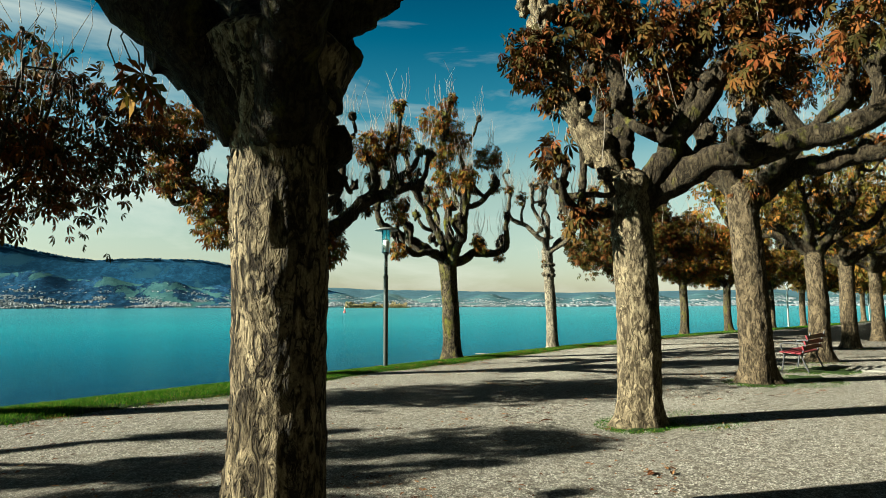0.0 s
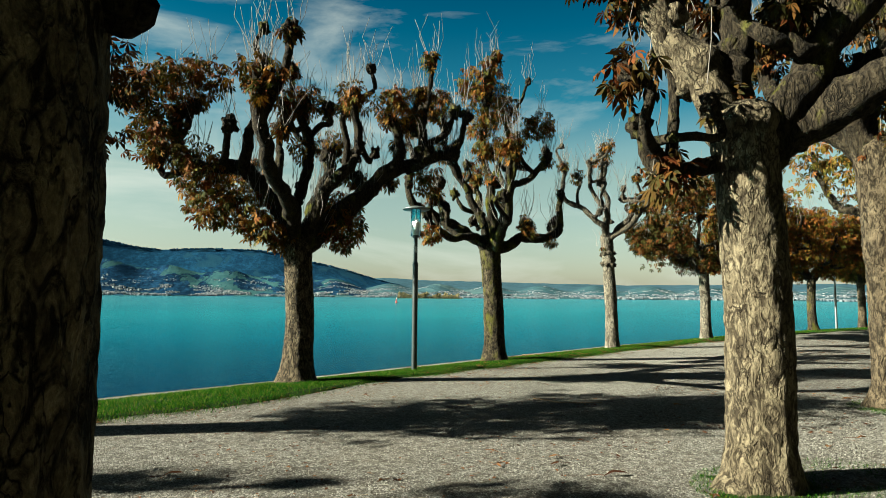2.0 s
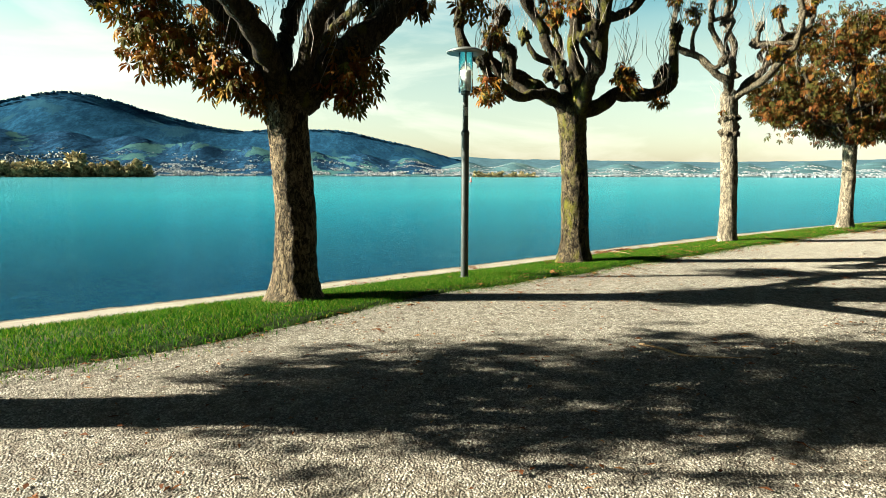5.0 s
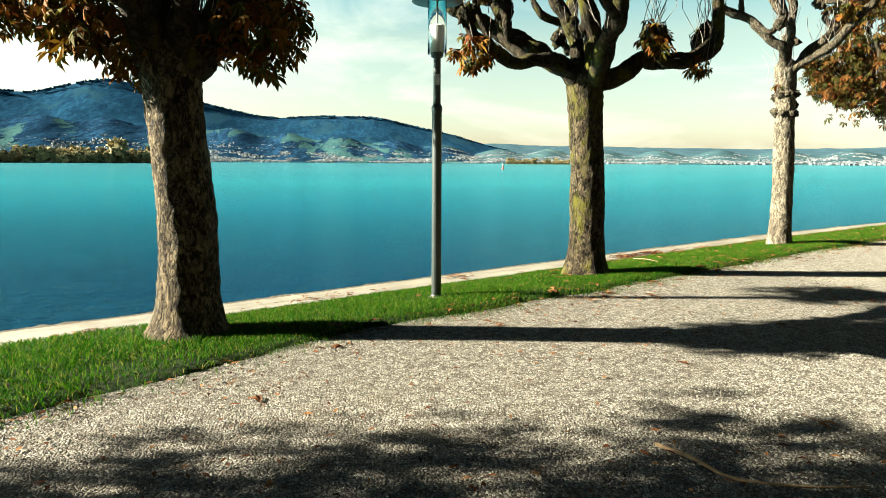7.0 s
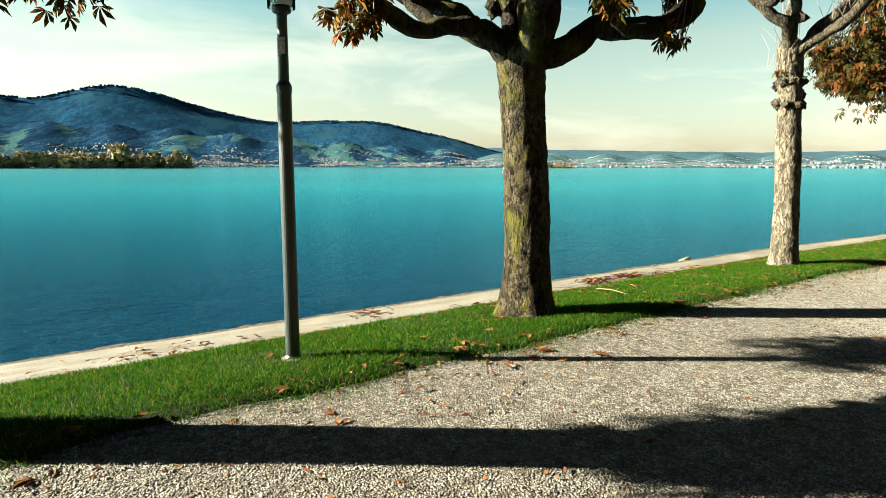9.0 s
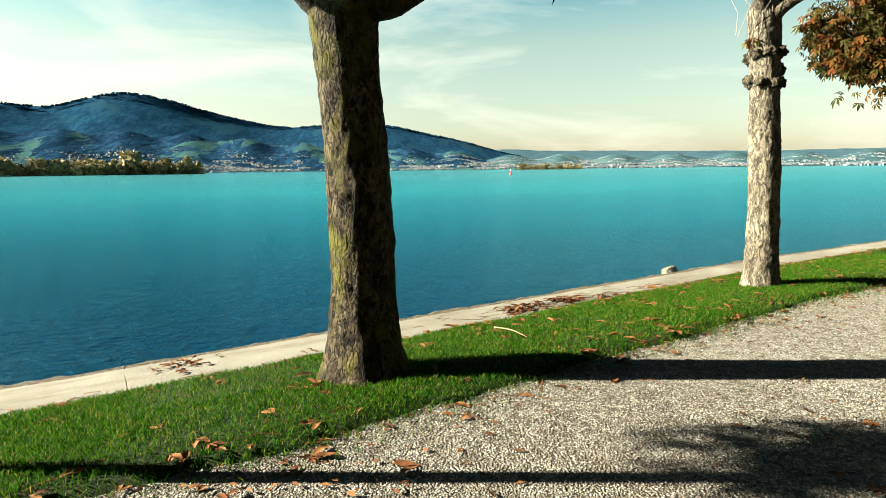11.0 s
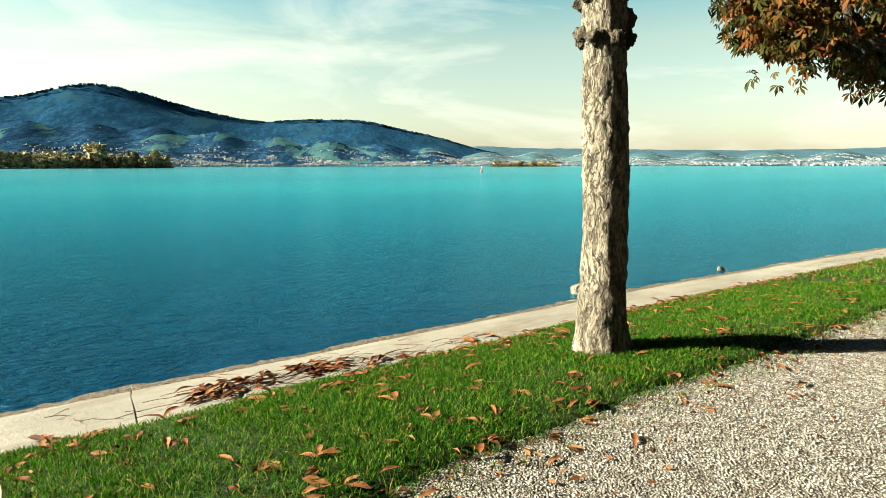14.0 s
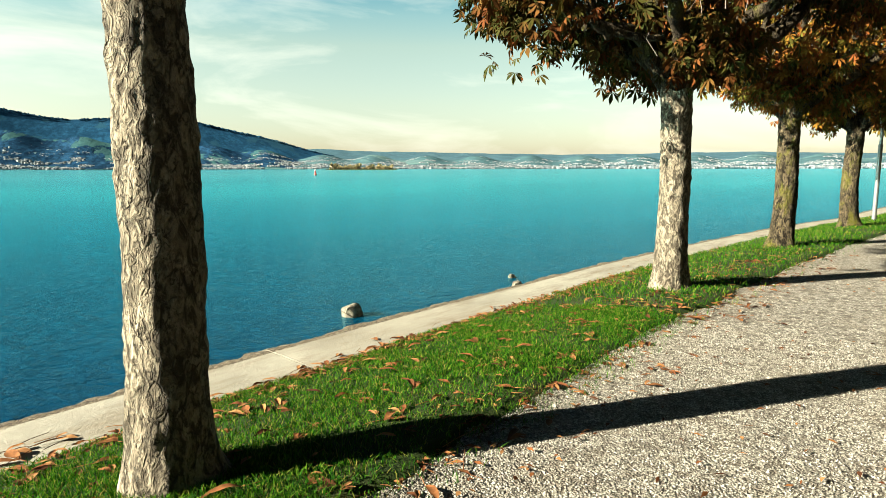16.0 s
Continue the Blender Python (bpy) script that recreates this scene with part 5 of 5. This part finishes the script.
for k in range(80):
    w = (0, 0, 1, 1, 1, 2, 3)[k % 7]
    cx, cs = ((18.9, 13.72), (19.7, 13.75), (20.9, 13.5), (23.4, 13.36))[w]
    far_rest.append((cx + r.normal(0, 0.24 if w < 2 else 0.5), cs + r.normal(0, 0.09) - float(bend(cx)), r.normal(180 * (k % 2) + 5, 24), r.uniform(0.9, 1.5)))
# many on the turf further along
for k in range(520):
    x = 14 + 18 * r.random() ** 0.8
    q = r.uniform(11.05, 13.35) if k % 3 else 13.3 - abs(r.normal(0, 0.35))
    far_rest.append((x, q - float(bend(x)), r.uniform(0, 360), r.uniform(0.55, 1.25)))
# twigs and leaves caught in the quay's joints
for k in range(150):
    cx, cs, dx = ((12.25, 13.75, 0.45), (14.7, 13.95, 0.15), (16.3, 13.45, 0.4), (9.3, 13.6, 0.2), (12.6, 13.45, 0.5), (10.5, 12.0, 0.07))[k % 6]
    far_rest.append((cx + r.normal(0, dx), cs + r.normal(0, 0.10), r.uniform(0, 360), r.uniform(0.35, 0.9)))
for k in range(420):
    x = r.uniform(21.5, 31)
    far_rest.append((x, 13.22 + r.normal(0, 0.10) - float(bend(x)), r.uniform(0, 360), r.uniform(0.45, 1.0)))
# drifts along both edges of the turf
for k in range(620):
    x = r.uniform(20, 36) if k % 2 else r.uniform(11, 32)
    if noise.noise((x * 0.8, k % 2, 6)) < -0.15:
        continue
    q = 13.27 + r.normal(0, 0.10) if k % 2 else 11.12 + r.normal(0, 0.20)
    far_rest.append((x, q - float(bend(x)), r.uniform(0, 360), r.uniform(0.35, 0.85)))
for x, y, a, s in far_rest:
    src = leaf_meshes[int(a * 3) % 7]
    m = pose(x, y, surface(x, y), 0, 0, a) @ Matrix.Scale(s, 4)
    off = len(sv)
    sv += [tuple(m @ q.co) for q in src.vertices]
    sf += [tuple(i + off for i in p.vertices) for p in src.polygons]
tagged(mesh("leaf_litter", sv, sf, LEAF_FALLEN, smooth=True), "scattered brown leaves and husks on gravel and quay", "leaf litter", kind="stuff")

# bare leaf stalks among the litter
r = np.random.default_rng(31)
kv, kf = [], []
for k in range(150):
    if k % 3:
        cx, cs = ((18.9, 13.74), (19.8, 13.74), (21.0, 13.55))[k % 3 if k % 2 else 0]
        x, q = cx + r.normal(0, 0.45), cs + r.normal(0, 0.15)
    else:
        x, q = r.uniform(12, 27), r.choice([11.1, 13.45]) + r.normal(0, 0.15)
    y = q - float(bend(x))
    a, ln, zz = r.uniform(-0.7, 0.7), r.uniform(0.06, 0.17), surface(x, y) + 0.012
    ca, sa, bow = math.cos(a) * ln, math.sin(a) * ln, r.normal(0, 0.02)
    v, f = tube(spline([(x - ca, y - sa, zz, 0.0028), (x + bow, y + bow, zz + 0.008, 0.0024), (x + ca, y + sa, zz, 0.0018)], 0.05), 4)
    off = len(kv)
    kv += list(v)
    kf += [tuple(i + off for i in p) for p in f]
tagged(mesh("leaf_stalks", kv, kf, LEAF_FALLEN), "brown bare leaf stalks on quay and turf", "leaf litter", kind="stuff")

# small crumbled leaf bits on the gravel
r = np.random.default_rng(77)
bits = []
while len(bits) < 4200:
    x, q = r.uniform(3, 32), r.uniform(2.5, 11.3)
    if r.random() < 0.25 + 0.9 * noise.noise((x * 0.55, q * 0.55, 9)) + 0.35 * (q > 10.4):
        bits.append((x, q - float(bend(x))))
bits = np.array(bits)
n = len(bits)
a = r.uniform(0, 6.283, n)
ln, wd = r.uniform(0.012, 0.045, n), r.uniform(0.005, 0.016, n)
z0 = height(bits[:, 0], bits[:, 1]) + 0.012
ca, sa = np.cos(a), np.sin(a)
quad = []
for u, v_, lift in ((-1, 0, 0.002), (0, -1, 0.008), (1, 0, 0.004), (0, 1, 0.012)):
    quad.append(np.stack([bits[:, 0] + ca * u * ln - sa * v_ * wd, bits[:, 1] + sa * u * ln + ca * v_ * wd, z0 + lift * r.uniform(0.3, 1.5, n)], -1))
tagged(fast_mesh("leaf_crumbs", np.stack(quad, 1).reshape(-1, 3), 4, LEAF_FALLEN), "crumbled brown leaf bits strewn on gravel", "leaf litter", kind="stuff")

# ---------------------------------------------------------------- grass and gravel
r = np.random.default_rng(21)


def grass(name, count, xs, tall, wide, patches=(), label=""):
    x = r.uniform(*xs, count)
    e0 = np.interp(x, rows[:, 0], rows[:, 1])
    e1 = np.interp(x, rows[:, 0], rows[:, 2])
    f = np.where(r.random(count) < 0.03, r.uniform(-0.12, 0.0, count), r.uniform(-0.02, 1.02, count))
    s = e0 + (e1 - e0) * f
    thin = np.array([noise.noise((a * 0.9, b * 0.9, 7)) for a, b in zip(x, s)])
    keep = r.random(count) < np.clip(0.8 + thin * 1.4, 0.4, 1) * np.clip((f + 0.05) * 7, 0.3, 1)
    x, s, f = x[keep], s[keep], f[keep]
    y = s - bend(x)
    z = height(x, y) + 0.03 * np.clip(np.minimum(f, 1 - f) * 20, 0, 1) - 0.005
    for px, py, pr, n in patches:
        w, q = r.uniform(0, 6.283, n), pr * np.sqrt(r.uniform(0.1, 1, n))
        x = np.append(x, px + q * np.cos(w) * 1.3)
        y = np.append(y, py + q * np.sin(w))
        z = np.append(z, np.zeros(n) - 0.003)
    n = len(x)
    h = tall * r.uniform(0.4, 1.25, n)
    h[n - sum(p[3] for p in patches):] *= 0.6
    a, b = r.uniform(0, 6.283, n), r.normal(0, 0.5, (n, 2))
    wv = np.stack([np.cos(a), np.sin(a), np.zeros(n)], -1) * (wide * r.uniform(0.6, 1.2, n))[:, None]
    base = np.stack([x, y, z], -1)
    mid = base + np.stack([b[:, 0] * h * 0.4, b[:, 1] * h * 0.4, h * 0.6], -1)
    tip = base + np.stack([b[:, 0] * h, b[:, 1] * h, h], -1)
    verts = np.stack([base - wv * 0.8, mid + wv, tip, mid - wv], 1)
    ob = fast_mesh(name, verts.reshape(-1, 3), 4, BLADE)
    return tagged(ob, label, "grass", kind="stuff")


around = [(9.5, 4.05, 0.5, 2600), (15.05, 3.8, 0.6, 2200), (15.9, 3.2, 0.9, 2600), (18.5, 3.2, 0.9, 2200), (21, 3.5, 0.7, 1200), (10.3, 3.5, 0.6, 1600), (3.8, 4.0, 0.5, 900)]
grass("grass", 340000, (10, 27), 0.050, 0.0032, around, "short green turf grass blades")
grass("grass", 150000, (-4, 10), 0.068, 0.0045, (), "short green turf grass blades")
grass("grass", 60000, (27, 62), 0.075, 0.006, (), "short green turf grass blades")
for px, py, pr in ((9.5, 4.0, 0.42), (15.05, 3.8, 0.5), (16.4, 3.0, 0.7), (18.5, 3.1, 0.7), (21, 3.5, 0.55), (27.6, 3.2, 0.6)):
    pv = [(px, py, 0.022)] + [(px + pr * 1.25 * q * math.cos(w), py + pr * q * math.sin(w), -0.012 if ring else 0.018) for ring, q0 in ((0, 0.7), (1, 1.0)) for w in np.arange(0, 6.28, 0.2244) for q in (q0 * (1 + 0.7 * noise.noise((px + 2.1 * math.cos(w), py + 2.1 * math.sin(w), 1))),)]
    nn = (len(pv) - 1) // 2
    pf = [(0, 1 + k, 1 + (k + 1) % nn) for k in range(nn)] + [(1 + k, 1 + nn + k, 1 + nn + (k + 1) % nn, 1 + (k + 1) % nn) for k in range(nn)]
    tagged(mesh("ground_patch", pv, pf, TURF, smooth=True), "thin grass patch at a tree's foot", "grass patch", kind="structure")

# loose gravel stones nearest the walk
OCTA = np.array([(1, 0, -0.3), (0, 1, -0.3), (-1, 0, -0.3), (0, -1, -0.3), (0, 0, 0.75)])
OFACE = np.array([(0, 1, 4), (1, 2, 4), (2, 3, 4), (3, 0, 4)])


def stones(count, xs, ss, size):
    x, s = r.uniform(*xs, count), r.uniform(*ss, count)
    y = s - bend(x)
    n = len(x)
    a = r.uniform(0, 6.283, n)
    sc = size * r.uniform(0.5, 1.4, (n, 1, 1)) * r.uniform(0.7, 1.3, (n, 1, 3))
    pts = OCTA[None] * sc + r.normal(0, size * 0.16, (n, 5, 3))
    c, q = np.cos(a)[:, None], np.sin(a)[:, None]
    pts = np.stack([pts[..., 0] * c - pts[..., 1] * q, pts[..., 0] * q + pts[..., 1] * c, pts[..., 2]], -1)
    pts += np.stack([x, y, height(x, y) + 0.004 + 0.012 * np.sin(x * 1.3 + 0.8 * s) * np.cos(s * 0.9)], -1)[:, None]
    index = (OFACE[None] + 5 * np.arange(n)[:, None, None]).reshape(-1, 3)
    ob = fast_mesh("gravel", (pts.reshape(-1, 3), index), 3, PEBBLE)
    return tagged(ob, "loose pale gravel stones", "gravel", kind="stuff")


stones(46000, (9, 19), (7.2, 11.25), 0.0058)
stones(50000, (18, 27), (8.0, 11.25), 0.0056)
stones(30000, (4.0, 15), (3.5, 8.5), 0.008)
stones(24000, (19, 40), (4.0, 11.0), 0.009)
stones(10000, (2.0, 12), (8.0, 11.2), 0.009)
stones(18000, (11, 24), (0.5, 5), 0.0085)
stones(10000, (4.5, 11), (0.5, 3.6), 0.008)

# ---------------------------------------------------------------- quay slabs
quay = new("quay_edge")
tagged(quay, "pale worn concrete quay slabs along the water", "quay", kind="structure")
edges = [-60.0, -40, -25, -14, -8, -3.2, 0.4, 3.1, 5.6, 8.2, 9.35, 11.9, 14.2, 16.75, 18.24, 19.77, 21.15, 23.9, 27.0, 29.8, 32.4, 35.5, 39, 43, 48, 54, 62, 72, 85, 100, 120]
for k, (x0, x1) in enumerate(zip(edges, edges[1:])):
    bm = bmesh.new()
    n = max(3, int(min(60, (x1 - x0) / 0.055)))
    drop, tilt = -0.005 * r.random(), r.normal(0, 0.0015)
    xs = np.linspace(x0 + 0.005, x1 - 0.005, n)
    prof = [(12.75, -0.30), (12.75, -0.02), (13.3, 0.0), (13.7, -0.004), (14.1, -0.012), (14.24, -0.018), (14.33, -0.02), (14.40, -0.03), (14.46, -0.05), (14.48, -0.16), (14.47, -1.7)]
    ring = []
    for i, x in enumerate(xs):
        skew = 0.12 * (math.sin(k * 2.3) + (math.sin((k + 1) * 2.3) - math.sin(k * 2.3)) * i / (n - 1))
        line = []
        for s, z in prof:
            j = 0.09 * noise.noise((x * 2.1, s, 0)) + 0.06 * noise.noise((x * 9.0, s, 3)) if s > 14.35 else 0.0
            chip = 0.12 * max(0, noise.noise((x * 4.3, 2.2, 0)) - 0.1) if s > 14.35 else 0
            xx = x + skew * (s - 13.8) + (0.035 * noise.noise((3.7 * (k + (i > 0)), s * 2.4, 4)) + 0.008 * noise.noise((k + (i > 0), s * 14, 4 + i)) if i in (0, n - 1) else 0)
            line.append(bm.verts.new((xx, s + j - chip - float(bend(x)), -0.25 + drop + tilt * (x - x0) + z + 0.005 * noise.noise((x * 2, s * 2, 1)) - (0.03 * max(0, noise.noise((x * 6, s * 6, 8))) if s > 14.35 else 0))))
        ring.append(line)
    for a, b in zip(ring, ring[1:]):
        for i in range(len(prof) - 1):
            f = bm.faces.new((a[i], b[i], b[i + 1], a[i + 1]))
            f.material_index = int(i >= 5)
    bm.faces.new(ring[0])
    bm.faces.new(ring[-1][::-1])
    bmesh.ops.recalc_face_normals(bm, faces=bm.faces)
    slab = part("slab", bm, CONCRETE, quay)
    slab.data.materials.append(ERODED)
core = []
for x in np.arange(-60, 121, 3.0):
    core += [(x, 13.12 - float(bend(x)), -0.42), (x, 14.28 - float(bend(x)), -0.42), (x, 14.30 - float(bend(x)), -2.2)]
core_faces = [(3 * i + k, 3 * i + k + 1, 3 * i + k + 4, 3 * i + k + 3) for i in range(len(core) // 3 - 1) for k in range(2)]
mesh("foundation", core, core_faces, ERODED, quay, "dark stone footing under the slabs")

# tree belt added out of view to block sky light and close the inland side
hx = np.arange(-90, 140, 2.5)
bv, bf = [], []
for i, x in enumerate(hx):
    for k, (dy, z) in enumerate(((0, -0.2), (0.6, 4), (0.9, 9), (0.2, 14), (-2.5, 16.5), (-6, 13), (-6, -0.2))):
        q = Vector((x * 0.21, k * 0.7, 3))
        bv.append((x, -11 + dy + 1.6 * noise.noise(q), z * (1 + 0.18 * noise.noise(q * 1.7))))
for i in range(len(hx) - 1):
    for k in range(6):
        bf.append((i * 7 + k, (i + 1) * 7 + k, (i + 1) * 7 + k + 1, i * 7 + k + 1))
tagged(mesh("backdrop_park_edge", bv, bf, SKY_BLOCK, smooth=True), "dark tree belt added out of view to block sky light", "tree belt", kind="structure")
